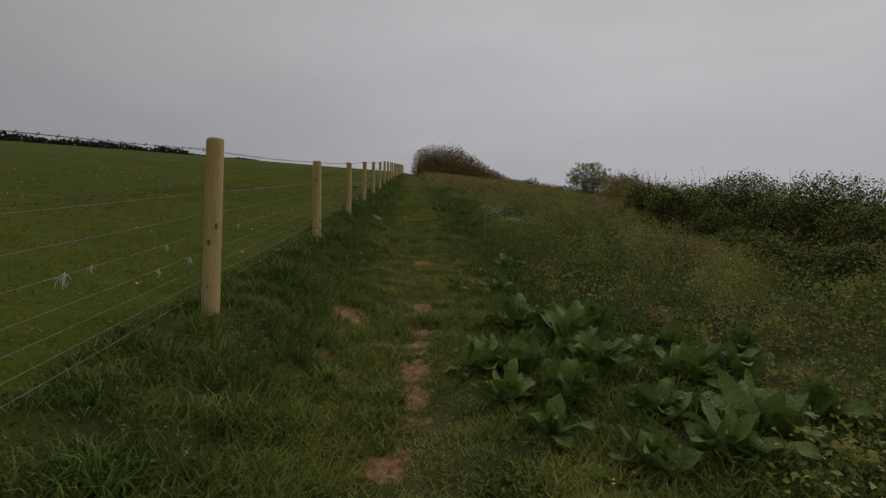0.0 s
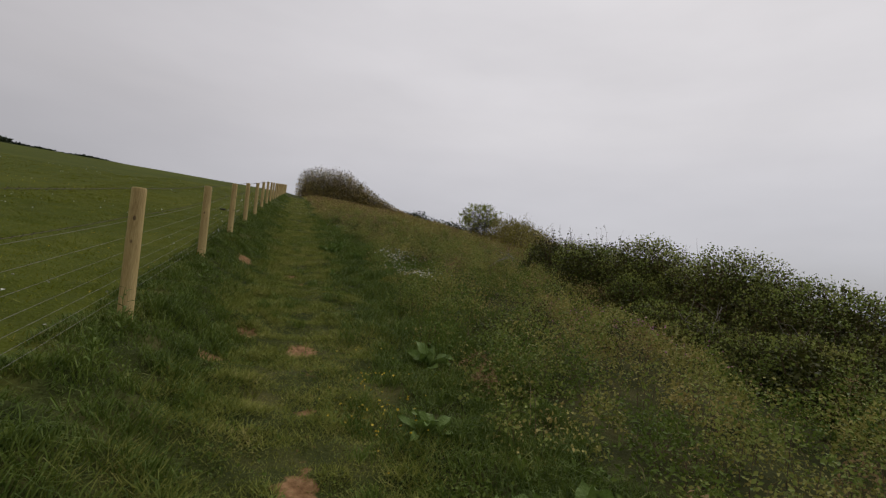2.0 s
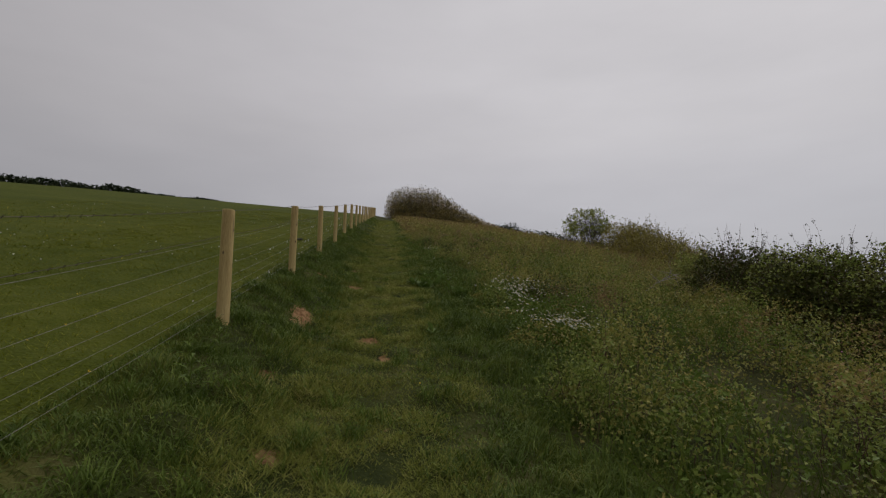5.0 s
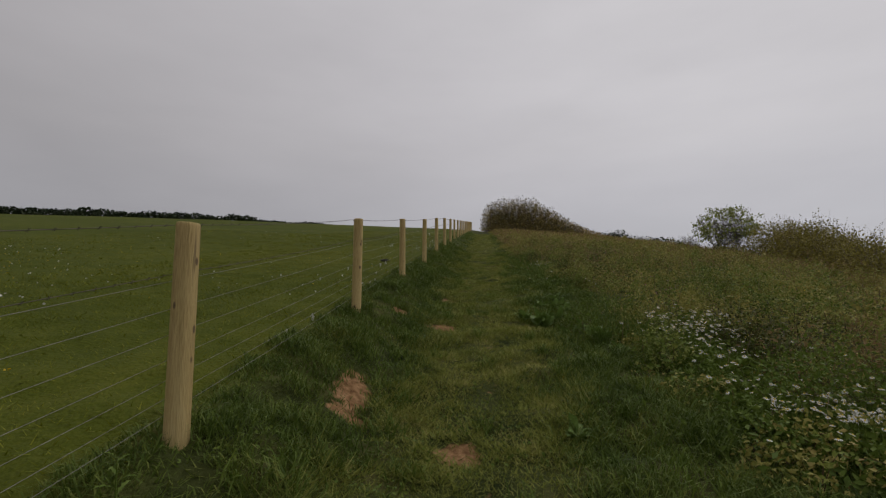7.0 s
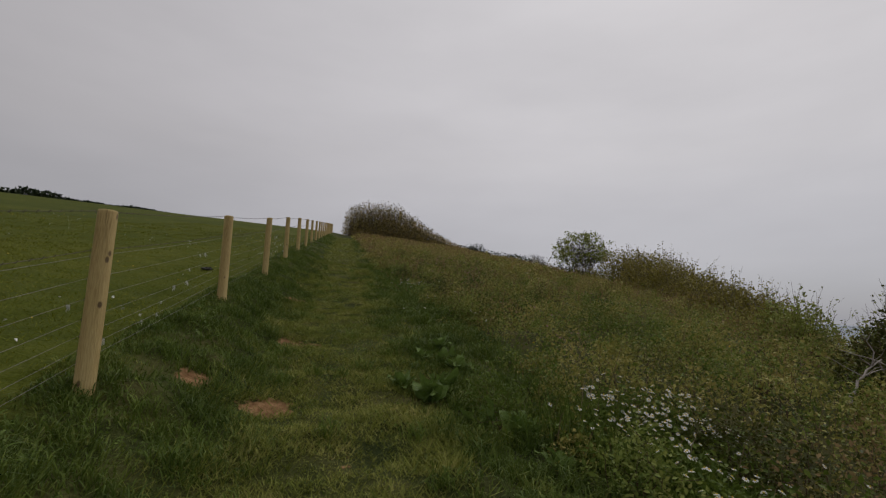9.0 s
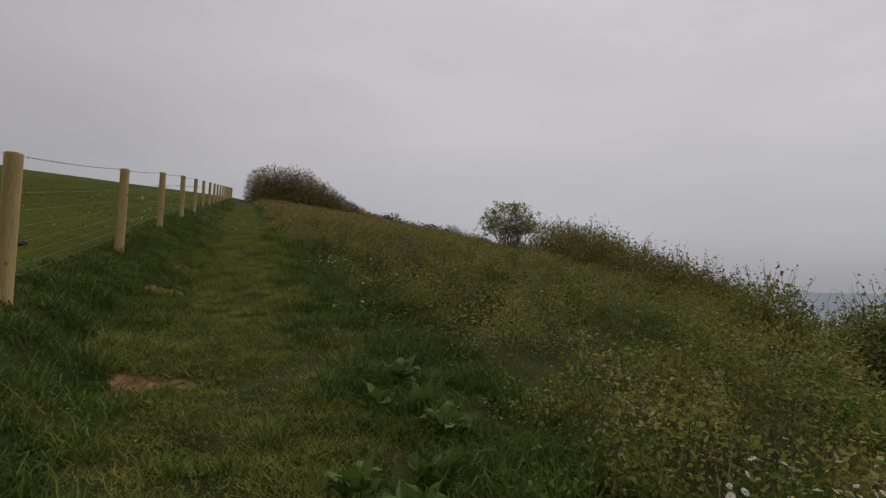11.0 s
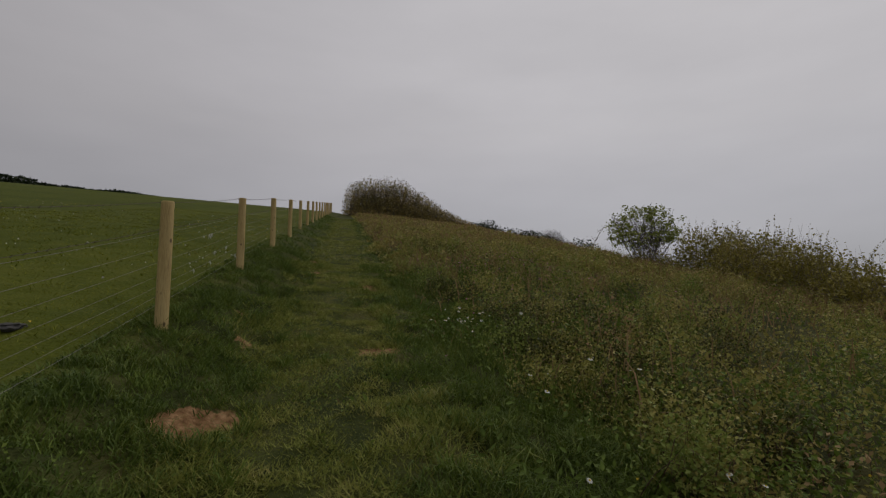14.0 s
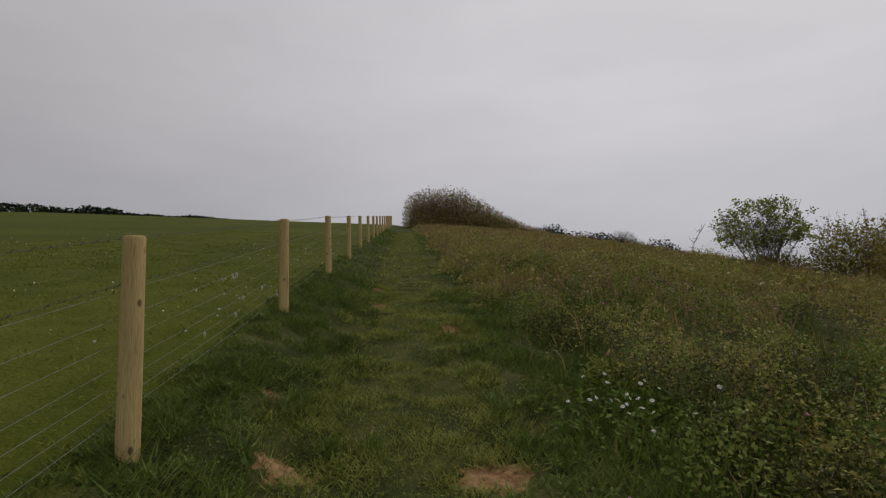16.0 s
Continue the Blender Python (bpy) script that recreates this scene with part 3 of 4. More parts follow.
POSTS = [post_mesh(s) for s in range(5)]
STAPLE = staple_mesh()
WIRES = [(1.24, True), (0.955, True), (0.915, False), (0.755, False), (0.61, False), (0.47, False), (0.36, False), (0.26, False), (0.17, False)]
heads = []
for i, y in enumerate(POST_Y):
    x = float(fence_x(y)) + rp.normal() * 0.004
    z = float(height(x, y))
    lean_x, lean_y = rp.normal() * 0.4, rp.normal() * 0.4
    o = part("fence_post", POSTS[i % 5], fence)
    o.matrix_basis = Matrix.Translation(Vector((x, y, z)) - Vector(fence_org)) @ pose(0, 0, 0, lean_x, lean_y, float(rp.random() * 80 - 40))
    heads.append((x, y, z))
    o.matrix_basis = Matrix.Translation((0, 0, 0.02 if i == 2 else -0.05)) @ o.matrix_basis
    if 0 < i < 12:
        for h, barbed in WIRES:
            s = part("staple", STAPLE, fence)
            s.location = (x - fence_org[0], y - fence_org[1], z - fence_org[2] + h)
heads = np.array(heads)
for h, barbed in WIRES:
    line = []
    for a, b in zip(heads, heads[1:]):
        for s in np.linspace(0, 1, 9)[:-1]:
            p = a * (1 - s) + b * s
            sag = (0.02 if barbed else 0.012) * 4 * s * (1 - s)
            line.append((p[0] - POST_R - 0.008, p[1], p[2] + h - sag))
    line = np.array(line)
    v, f = tubes((line - fence_org)[None], np.full((1, len(line)), 0.0019 if barbed else 0.0016), 4)
    if barbed:
        ys = np.arange(-4.5, 34, 0.11)
        bx, bz = np.interp(ys, line[:, 1], line[:, 0]), np.interp(ys, line[:, 1], line[:, 2])
        for tilt in (1, -1):
            c = np.stack([bx, ys, bz], 1) - fence_org
            spike = np.array([[0.007, 0.005 * tilt, 0.009], [0, 0, 0], [-0.007, -0.005 * tilt, -0.009]])
            v2, f2 = tubes(c[:, None] + spike[None], np.full((len(c), 3), 0.0014), 3)
            f = np.concatenate([f, f2 + len(v)])
            v = np.concatenate([v, v2])
    part("barbed_wire" if barbed else "wire", mesh_of("wire", v, f, RUST if barbed else WIRE), fence, "dark barbed top wire" if barbed else "thin galvanised wire")


def tuft_mesh(seed):
    """A wisp of wool caught on a wire."""
    r = np.random.default_rng(seed)
    n = 14
    a = r.normal(size=(n, 3)) * 0.006
    b = a + np.stack([r.normal(size=n) * 0.012, r.normal(size=n) * 0.018, -0.02 - 0.06 * r.random(n)], 1)
    v, f = twigs(a, b, r, 0.6, 5, 0.004, 0.0015)
    return mesh_of("wool_tuft", v, f, WOOL)


TUFTS = [tuft_mesh(s) for s in range(4)]
for i in range(34):
    y = float(rp.choice([1.2, 2.9, 11.8, 13.0, 14.8, 16.0, 22.2, 23.0, 24.6]) + rp.normal() * 0.55)
    h = float(rp.choice([0.47, 0.61, 0.36, 0.26, 0.755]))
    o = part("wool_tuft", TUFTS[i % 4], fence, "white wool wisp")
    o.location = (float(np.interp(y, heads[:, 1], heads[:, 0])) - POST_R - 0.008 - fence_org[0], y - fence_org[1], float(np.interp(y, heads[:, 1], heads[:, 2])) + h - 0.008 - fence_org[2])
    s = 0.35 + 0.5 * float(rp.random())
    o.scale = (s, s, s)

# ---- bushes, trees, hedges ----
shrub("bramble_thicket", "tall dark bramble and blackthorn thicket beside the slope", "thicket",
      [(7.2, 13.6, 1.1, 1.3, 1.55), (8.6, 12.4, 1.7, 1.7, 1.95), (9.4, 10.4, 1.9, 1.8, 2.0), (9.7, 8.4, 1.9, 1.8, 1.8), (9.9, 6.2, 1.9, 1.9, 1.65), (10.0, 4.0, 2.0, 2.0, 1.65), (10.3, 1.8, 2.0, 2.0, 1.65), (7.6, 6.9, 1.3, 1.6, 0.9), (7.2, 9.5, 1.0, 1.5, 0.75), (7.5, 4.6, 1.2, 1.6, 0.9), (7.5, 11.4, 1.0, 1.2, 1.1)],
      110000, 0.037, THICKET, 21, twig=2000, wood=CANE, spiky=0.2, inner=0.6, scruff=0.3, cap=SPRAY, cap_count=34000, core=26000)
shrub("blackthorn_shrub", "low leafy blackthorn shrub on the cliff edge", "shrub", [(7.4, 15.9, 1.3, 1.3, 1.45), (8.8, 14.9, 1.4, 1.4, 1.6)], 22000, 0.041, THICKET, 22, twig=320, wood=CANE, spiky=0.45, group="cliff edge shrubs")
shrub("blackthorn_shrub", "upright spiky blackthorn shrub against the sea", "shrub", [(8.3, 19.6, 0.9, 0.9, 1.15), (9.2, 18.1, 1.1, 1.0, 1.05)], 9000, 0.045, FRESH, 23, twig=160, wood=CANE, spiky=0.4, group="cliff edge shrubs", inner=0.3)
shrub("blackthorn_shrub", "sparse blackthorn shrub at the cliff edge", "shrub", [(8.6, 16.8, 1.2, 1.1, 1.05)], 7000, 0.045, SCRUB, 27, twig=160, wood=CANE, spiky=0.3, group="cliff edge shrubs", inner=0.3)
shrub("budding_shrub", "broad olive-brown budding shrub with bare twigs", "shrub",
      [(11.6, 33.5, 2.0, 1.6, 2.25), (11.6, 31.0, 2.0, 1.8, 2.15), (11.3, 28.6, 1.9, 1.8, 1.8), (10.9, 26.2, 1.7, 1.7, 1.4), (10.4, 24.0, 1.5, 1.5, 1.1), (9.9, 22.2, 1.1, 1.1, 0.85)],
      42000, 0.055, OLIVE, 24, twig=1300, spiky=0.45, inner=0.45, group="cliff edge shrubs")
shrub("bare_shrub", "low twiggy shrub at the foot of the small tree", "shrub", [(10.0, 35.5, 1.3, 0.8, 1.0)], 2600, 0.05, OLIVE, 26, twig=300, wood=BARK, spiky=0.25, spike_leaf=False, inner=0.3)


def hawthorn(x, y, tall, wide, seed):
    """A many-stemmed small tree: stems, limbs and a crown of leaf clumps with gaps."""
    r = np.random.default_rng(seed)
    org = np.array([x, y, float(land(x, y))])
    root = at("hawthorn_tree", *[float(c) for c in org], "small many-stemmed tree with sparse fresh leaves", "tree")
    n = 22
    a = r.random(n) * 6.283
    foot = np.stack([np.cos(a) * 0.22, np.sin(a) * 0.18, 0 * a - 0.1], 1)
    rad = np.sqrt(r.random(n))
    crown = np.array([0, 0, tall * 0.60])
    tip = crown + np.stack([np.cos(a) * rad * wide * 0.42, np.sin(a) * rad * wide * 0.42, (r.random(n) - 0.35) * tall * 0.5], 1)
    tv, tf = twigs(foot, tip, r, 0.18, 7, 0.03, 0.009)
    part("trunk", mesh_of("trunk", tv, tf, BARK), root, "grey branching stems")
    m = 520
    j = r.integers(0, n, m)
    s = 0.45 + 0.55 * r.random(m)[:, None]
    start = foot[j] * (1 - s) + tip[j] * s
    d = r.normal(size=(m, 3))
    d[:, 2] = np.maximum(d[:, 2], -0.7)
    d /= np.linalg.norm(d, axis=1)[:, None]
    end = crown + d * np.array([wide * 0.5, wide * 0.5, tall * 0.40]) * (0.72 + 0.32 * r.random(m))[:, None]
    end = start + (end - start) * np.minimum(1, 1.1 / (np.linalg.norm(end - start, axis=1) + 0.01))[:, None]
    lv, lf = twigs(start, end, r, 0.25, 5, 0.008, 0.002)
    part("limb", mesh_of("limb", lv, lf, BARK), root)
    k = 18
    outer = np.linalg.norm((end - crown) / [wide * 0.5, wide * 0.5, tall * 0.40], axis=1) > 0.62
    high = end[:, 2] > tall * (0.30 + 0.2 * r.random(m))
    tuft = end[outer & high]
    c = np.repeat(tuft, k, 0) + r.normal(size=(len(tuft) * k, 3)) * 0.085
    v, f = leaves(c, 0.080 * (0.6 + 0.7 * r.random(len(c))), r, 0.35, 1.15)
    part("crown", mesh_of("crown", v, f, FRESH), root, "yellow-green leaf clumps with gaps")


hawthorn(9.95, 36.3, 3.2, 3.5, 31)

# the wind-shaped hedge on the crest
lobes = []
for i in range(22):
    cx = -8.5 + 1.15 * i
    tall = float(np.interp(cx, [-8.2, -6.9, -4.5, -1.9, 0.5, 2.9, 6, 10.8, 16], [4.8, 5.6, 5.4, 4.9, 3.9, 2.8, 1.8, 1.1, 0.9])) * (0.93 + 0.16 * math.sin(i * 2.9) ** 2)
    lobes.append((cx, 79.5, 1.7, 2.2, tall))
shrub("hawthorn_hedge", "tall wind-shaped hawthorn hedge on the hilltop", "hedge", lobes, 36000, 0.125, HEDGE, 41, twig=1900, spiky=0.3, spike_leaf=False, bark_r=0.03, inner=0.35, scruff=0.3)
for i in range(20):
    s = i / 19
    cx, cy = 10 + 46 * s, 84 + 6 * math.sin(i * 1.7)
    w = 2.6 + 1.2 * math.sin(i * 2.7) ** 2
    shrub("evergreen_bush", "dark evergreen bush along the far hedge line", "bush", [(cx, cy, w, 2.0, 1.9 + 1.1 * math.sin(i * 1.3) ** 2), (cx + 2.2, cy + 0.5, w, 1.6, 1.5)], 2000, 0.16, EVERGREEN, 50 + i, twig=60, bark_r=0.04, group="far hedge line")
shrub("bare_tree", "leafless grey tree on the far hedge line", "tree", [(22.5, 88, 2.2, 2.0, 3.6), (24.5, 88.5, 1.8, 1.6, 2.8)], 250, 0.1, HEDGE, 63, twig=900, bark_r=0.04, inner=0.5, spiky=0.4, spike_leaf=False)
for i in range(19):
    az = radians(-82 + 53 * i / 18)
    cx, cy = -1.5 + 91 * math.sin(az), 18 + 91 * math.cos(az)
    tall = (1.75 if i < 15 else 1.1 if i < 17 else 0.8) + 0.25 * math.sin(i * 2.3)
    shrub("field_hedge", "dark clipped hedge at the far side of the pasture", "hedge", [(cx, cy, 2.6, 2.2, tall), (cx + 2.1, cy + 1.4, 2.4, 2.0, tall * 0.9)], 1000, 0.29, EVERGREEN, 70 + i, twig=30, bark_r=0.03, group="field hedge", scruff=0.2)


def dead_branch(name, label, x, y, pts, seed, r0=0.014):
    """A bare broken branch with side shoots, standing in the scrub."""
    r = np.random.default_rng(seed)
    org = np.array([x, y, float(land(x, y))])
    root = at(name, *[float(c) for c in org], label, "dead branch")
    pts = np.array(pts, float)
    k = np.linspace(0, 1, len(pts))
    t = np.linspace(0, 1, 10)
    main = np.stack([np.interp(t, k, pts[:, c]) for c in range(3)], 1) + r.normal(size=(10, 3)) * 0.012
    v, f = tubes(main[None], np.linspace(r0, r0 * 0.35, 10)[None], 5)
    part("stem", mesh_of("stem", v, f, DEAD), root)
    s = main[r.integers(4, 9, 9)]
    e = s + r.normal(size=(9, 3)) * 0.2 + [0, 0, 0.12]
    v, f = twigs(s, e, r, 0.3, 4, r0 * 0.5, r0 * 0.15)
    part("side_shoot", mesh_of("side_shoot", v, f, DEAD), root)


dead_branch("dead_branch", "pale dead forked branch leaning out of the thicket", 7.0, 8.6, [(0, 0, -0.05), (0.2, 0.1, 0.5), (0.62, 0.35, 0.98)], 81)
dead_branch("dead_branch", "pale dead forked branch leaning out of the thicket", 7.1, 8.7, [(0, 0, -0.05), (-0.15, 0.2, 0.45), (-0.3, 0.4, 0.8)], 82)
dead_branch("dead_branch", "pale dead branch leaning out of the thicket", 7.4, 7.2, [(0, 0, -0.05), (0.25, 0.15, 0.6), (0.6, 0.3, 0.95)], 83)
dead_branch("dead_branch", "leafless snag standing in the scrub", 9.0, 40.0, [(0, 0, -0.05), (0.1, 0, 0.9), (0.7, 0, 1.9)], 84, 0.03)
dead_branch("dead_branch", "dark bare branch lying over the brambles", 4.6, 14.9, [(0, 0, 0.3), (0.4, 0.2, 0.55), (1.0, 0.5, 0.75)], 85, 0.02)
dead_branch("dead_branch", "pale curved dead bramble stem by the shrub", 6.5, 15.2, [(0, 0, -0.05), (-0.12, 0.1, 0.5), (-0.35, 0.2, 0.95)], 86, 0.007)


# ---- broad-leaved docks ----
def dock_leaf(seed, length, width, curl):
    """A broad dock leaf with a stalk, a sunken midrib, wavy edges and an arch."""
    r = np.random.default_rng(seed)
    bm = bmesh.new()
    rows, cols = 9, 5
    grid = []
    ph = r.random() * 6
    for i in range(rows):
        t = i / (rows - 1)
        w = width * (0.06 if t < 0.12 else math.sin(min(1, (t - 0.12) / 0.88) ** 0.62 * math.pi) ** 0.75 * 0.5 + 0.012)
        row = []
        for j in range(cols):
            q = j / (cols - 1) * 2 - 1
            along = length * t
            z = along * math.sin(curl * 0.25 + 0.9) - curl * 0.55 * length * t ** 2.2 + abs(q) * w * 0.35 + 0.025 * abs(q) * math.sin(9 * t + ph + q)
            row.append(bm.verts.new((q * w, along * math.cos(curl * 0.25 + 0.9) + 0.25 * curl * length * t ** 2, z)))
        grid.append(row)
    for i in range(rows - 1):
        for j in range(cols - 1):
            bm.faces.new((grid[i][j], grid[i][j + 1], grid[i + 1][j + 1], grid[i + 1][j])).smooth = True
    me = bpy.data.meshes.new("leaf")
    bm.to_mesh(me)
    bm.free()
    me.materials.append(DOCK)
    return me


DOCK_LEAVES = [dock_leaf(s, 0.40 + 0.05 * (s % 3), 0.15 + 0.02 * (s % 4), 0.25 + 0.14 * (s % 5)) for s in range(9)]
rd = np.random.default_rng(91)


def dock(x, y, size, n):
    n += 14
    size *= 0.88
    z = float(land(x, y))
    root = at("dock_plant", x, y, z, "broad-leaved green dock plant in the rough grass", "dock plant", "docks by the path")
    for i in range(n):
        o = part("leaf", DOCK_LEAVES[int(rd.integers(0, 9))], root)
        s = size * (0.5 + 0.6 * float(rd.random()))
        o.matrix_basis = pose(float(rd.normal() * 0.03), float(rd.normal() * 0.03), 0.01, float(rd.normal() * 24), float(rd.normal() * 22), i * 360 / n + float(rd.normal() * 18)) @ Matrix.Diagonal((s, s, s, 1))


for x, y, s, n in [(0.92, 2.35, 0.75, 8), (1.3, 3.3, 1.0, 6), (1.7, 3.7, 1.05, 6), (2.15, 3.7, 1.0, 6), (1.35, 1.65, 0.7, 6), (2.05, 1.95, 0.85, 7), (2.9, 2.7, 0.95, 7), (1.05, 2.5, 0.85, 9), (1.3, 2.45, 1.0, 10), (1.52, 2.1, 0.95, 9), (1.75, 3.2, 1.05, 9), (1.85, 2.6, 1.0, 9), (2.35, 3.1, 0.95, 8), (2.7, 3.2, 0.95, 8),
                   (2.55, 2.6, 1.0, 8), (2.6, 1.85, 1.1, 9), (3.15, 2.1, 1.1, 9), (2.3, 1.5, 0.95, 8), (1.8, 1.35, 0.7, 7), (3.5, 3.5, 0.9, 7), (1.1, 1.95, 0.75, 7)]:
    dock(x, y, s, n)
for x, y, s, n in [(1.45, 6.3, 1.05, 8), (1.6, 6.7, 0.85, 8), (1.2, 4.65, 0.75, 7), (6.1, 5.5, 0.9, 7), (0.1, 11.1, 0.6, 7), (-0.15, 14.5, 0.85, 9), (-0.42, 14.8, 0.75, 8), (0.25, 15.4, 0.8, 8),
                   (0.58, 13.8, 0.8, 7), (0.3, 14.0, 0.8, 7), (0.07, 16.25, 0.75, 7), (0.1, 15.7, 0.7, 6), (-0.2, 15.85, 0.75, 7), (0.75, 13.4, 0.6, 6), (0.0, 14.9, 0.85, 8)]:
    dock(x, y, s * 0.85, n - 4)


# ---- flowers ----
def daisy_head():
    """A white rayed flower head, facing up."""
    bm = bmesh.new()
    n = 11
    mid = bm.verts.new((0, 0, 0.004))
    for i in range(n):
        a, b, c = (i - 0.42) * math.tau / n, i * math.tau / n, (i + 0.42) * math.tau / n
        p = [bm.verts.new((0.021 * math.cos(t) * k, 0.021 * math.sin(t) * k, zz)) for t, k, zz in ((a, 0.8, 0.002), (b, 1.0, -0.003), (c, 0.8, 0.002))]
        bm.faces.new((mid, *p))
    me = bpy.data.meshes.new("flower")
    bm.to_mesh(me)
    bm.free()
    me.materials.append(PETAL)
    me.materials.append(YELLOW)
    bm = bmesh.new()
    bm.from_mesh(me)
    out = bmesh.ops.create_cone(bm, segments=7, radius1=0.007, radius2=0.004, depth=0.006, cap_ends=True, matrix=Matrix.Translation((0, 0, 0.006)))
    for v in out["verts"]:
        for f in v.link_faces:
            f.material_index = 1
    bm.to_mesh(me)
    bm.free()
    return me


DAISY = daisy_head()
rf = np.random.default_rng(95)


def daisy_clump(x, y, rx, ry, n, lift=0.02):
    n = int(n * 1.4)
    z = float(land(x, y))
    root = at("daisy_clump", x, y, z, "clump of white daisies rising from dark herbs", "flowers", "daisies in the scrub")
    px, py = x + rf.normal(size=n) * rx * 0.8, y + rf.normal(size=n) * ry * 0.8
    pz = land(px, py) + np.maximum(canopy(px, py), 0.22) + lift + 0.08 * rf.random(n)
    for a, b, c in zip(px, py, pz):
        o = part("flower", DAISY, root)
        s = 0.65 + 0.5 * float(rf.random())
        o.matrix_basis = pose(float(a) - x, float(b) - y, float(c) - z, float(rf.normal() * 22 + 14), float(rf.normal() * 22), float(rf.random() * 90)) @ Matrix.Diagonal((s, s, s, 1))
    top = np.stack([px - x, py - y, pz - z], 1)
    foot = np.stack([px - x + rf.normal(size=n) * 0.03, py - y + rf.normal(size=n) * 0.03, land(px, py) - z], 1)
    v, f = twigs(foot, top, rf, 0.1, 4, 0.003, 0.002)
    tagged(part("stemwork", mesh_of("stemwork", v, f, NETTLE), root, "thin green stems"), kind="stuff")
    m = 1300
    q = np.stack([rf.normal(size=m) * rx * 1.1, rf.normal(size=m) * ry * 1.1, 0 * np.zeros(m)], 1)
    q[:, 2] = land(q[:, 0] + x, q[:, 1] + y) - z + np.maximum(canopy(q[:, 0] + x, q[:, 1] + y), 0.22) * rf.random(m)
    v, f = leaves(q, 0.018 + 0.02 * rf.random(m), rf, 0.4, 2.2)
    tagged(part("foliage", mesh_of("foliage", v, f, NETTLE), root), kind="stuff")


for x, y, rx, ry, n in [(1.35, 13.8, 0.22, 0.22, 42), (1.9, 13.75, 0.33, 0.2, 85), (1.55, 13.2, 0.2, 0.3, 22), (1.8, 12.9, 0.25, 0.25, 20), (1.55, 11.45, 0.12, 0.16, 26), (2.05, 11.5, 0.32, 0.25, 75),
                        (1.95, 10.95, 0.3, 0.25, 40), (1.5, 12.3, 0.15, 0.3, 14), (-0.15, 21.8, 0.4, 0.3, 18), (0.6, 19.0, 0.6, 0.8, 10)]:
    daisy_clump(x, y, rx, ry, n)


def thistle(x, y, tall, seed):
    """An upright leafy weed: a ridged stem with whorls of narrow toothed leaves."""
    r = np.random.default_rng(seed)
    z = float(land(x, y))
    root = at("thistle_plant", x, y, z, "upright dark green thistle at the foot of the fence", "thistle", "thistles by the fence")
    top = np.array([[r.normal() * 0.03, r.normal() * 0.03, tall]])
    v, f = twigs(np.array([[0, 0, -0.02]]), top, r, 0.08, 6, 0.006, 0.003)
    part("stem", mesh_of("stem", v, f, NETTLE), root)
    for i in range(13):
        t = 0.12 + 0.88 * i / 12
        a, size = i * 2.4, tall * (0.42 - 0.26 * t)
        k = np.arange(9) / 8
        w = size * 0.15 * np.sin(np.pi * np.clip(k * 0.93 + 0.05, 0, 1)) * (1 - 0.55 * (np.arange(9) % 2))
        reach, rise = size * k, size * (0.75 * k - 0.5 * k ** 2)
        mid = np.stack([np.cos(a) * reach, np.sin(a) * reach, rise + t * tall], 1) + top[0] * [t, t, 0]
        out = np.stack([-np.sin(a) * w, np.cos(a) * w, w * 0.5], 1)
        out2 = np.stack([np.sin(a) * w, -np.cos(a) * w, w * 0.5], 1)
        lv = np.stack([mid + out, mid, mid + out2], 1).reshape(-1, 3)
        j = np.arange(8)[:, None] * 3
        part("leaf", mesh_of("leaf", lv, np.concatenate([j + [0, 1, 4, 3], j + [1, 2, 5, 4]], 1).reshape(-1, 4), NETTLE), root)


for i, (u, y, tall) in enumerate([(0.25, 4.7, 0.38), (0.2, 5.4, 0.42), (0.3, 8.3, 0.48), (0.2, 9.2, 0.36), (0.3, 15.0, 0.5), (0.22, 15.4, 0.36), (0.15, 12.4, 0.3)]):
    thistle(float(fence_x(y)) + u, y, tall, 300 + i)


def speckle(name, label, x, y, z, size, mat, r):
    v, f = leaves(np.stack([x, y, z], 1), size, r, 0.9, 1.0)
    v2, f2 = leaves(np.stack([x, y, z + 0.002], 1), size, r, 0.9, 1.0)
    return stuff(name, label, "flowers", np.concatenate([v, v2]), np.concatenate([f, f2 + len(v)]), mat)


x, y = scatter(1400, -14, -0.3, -2, 40, rf, lambda a, b: (fuzz(a, b, 2.0) > 0.62) * 0.8 + 0.05)
speckle("pasture_daisies", "tiny white daisies scattered over the pasture", x, y, land(x, y) + 0.07, 0.022 + 0.018 * rf.random(len(x)), PETAL, rf)
x, y = scatter(1100, -14, -0.3, 0, 40, rf, lambda a, b: (fuzz(a, b, 2.6) > 0.65) * 0.7 + 0.04)
speckle("pasture_buttercups", "yellow buttercups scattered over the pasture", x, y, land(x, y) + 0.08, 0.018 + 0.014 * rf.random(len(x)), YELLOW, rf)
x = np.concatenate([0.85 + rf.normal(size=90) * 0.25, 1.5 + rf.normal(size=5) * 0.15, 0.6 + rf.normal(size=30) * 1.2])
y = np.concatenate([5.3 + rf.normal(size=90) * 0.55, 1.0 + rf.normal(size=5) * 0.2, 18 + rf.normal(size=30) * 5])
speckle("verge_buttercups", "small yellow buttercups at the edge of the path", x, y, land(x, y) + 0.1 + canopy(x, y), 0.014 + 0.01 * rf.random(len(x)), YELLOW, rf)
x = np.concatenate([5.1 + rf.normal(size=140) * 0.5, 2.0 + rf.normal(size=16) * 0.3, 1.5 + rf.normal(size=420) * 1.5])
y = np.concatenate([7.8 + rf.normal(size=140) * 0.7, 17.0 + rf.normal(size=16) * 0.3, 27.0 + rf.normal(size=420) * 2.0])
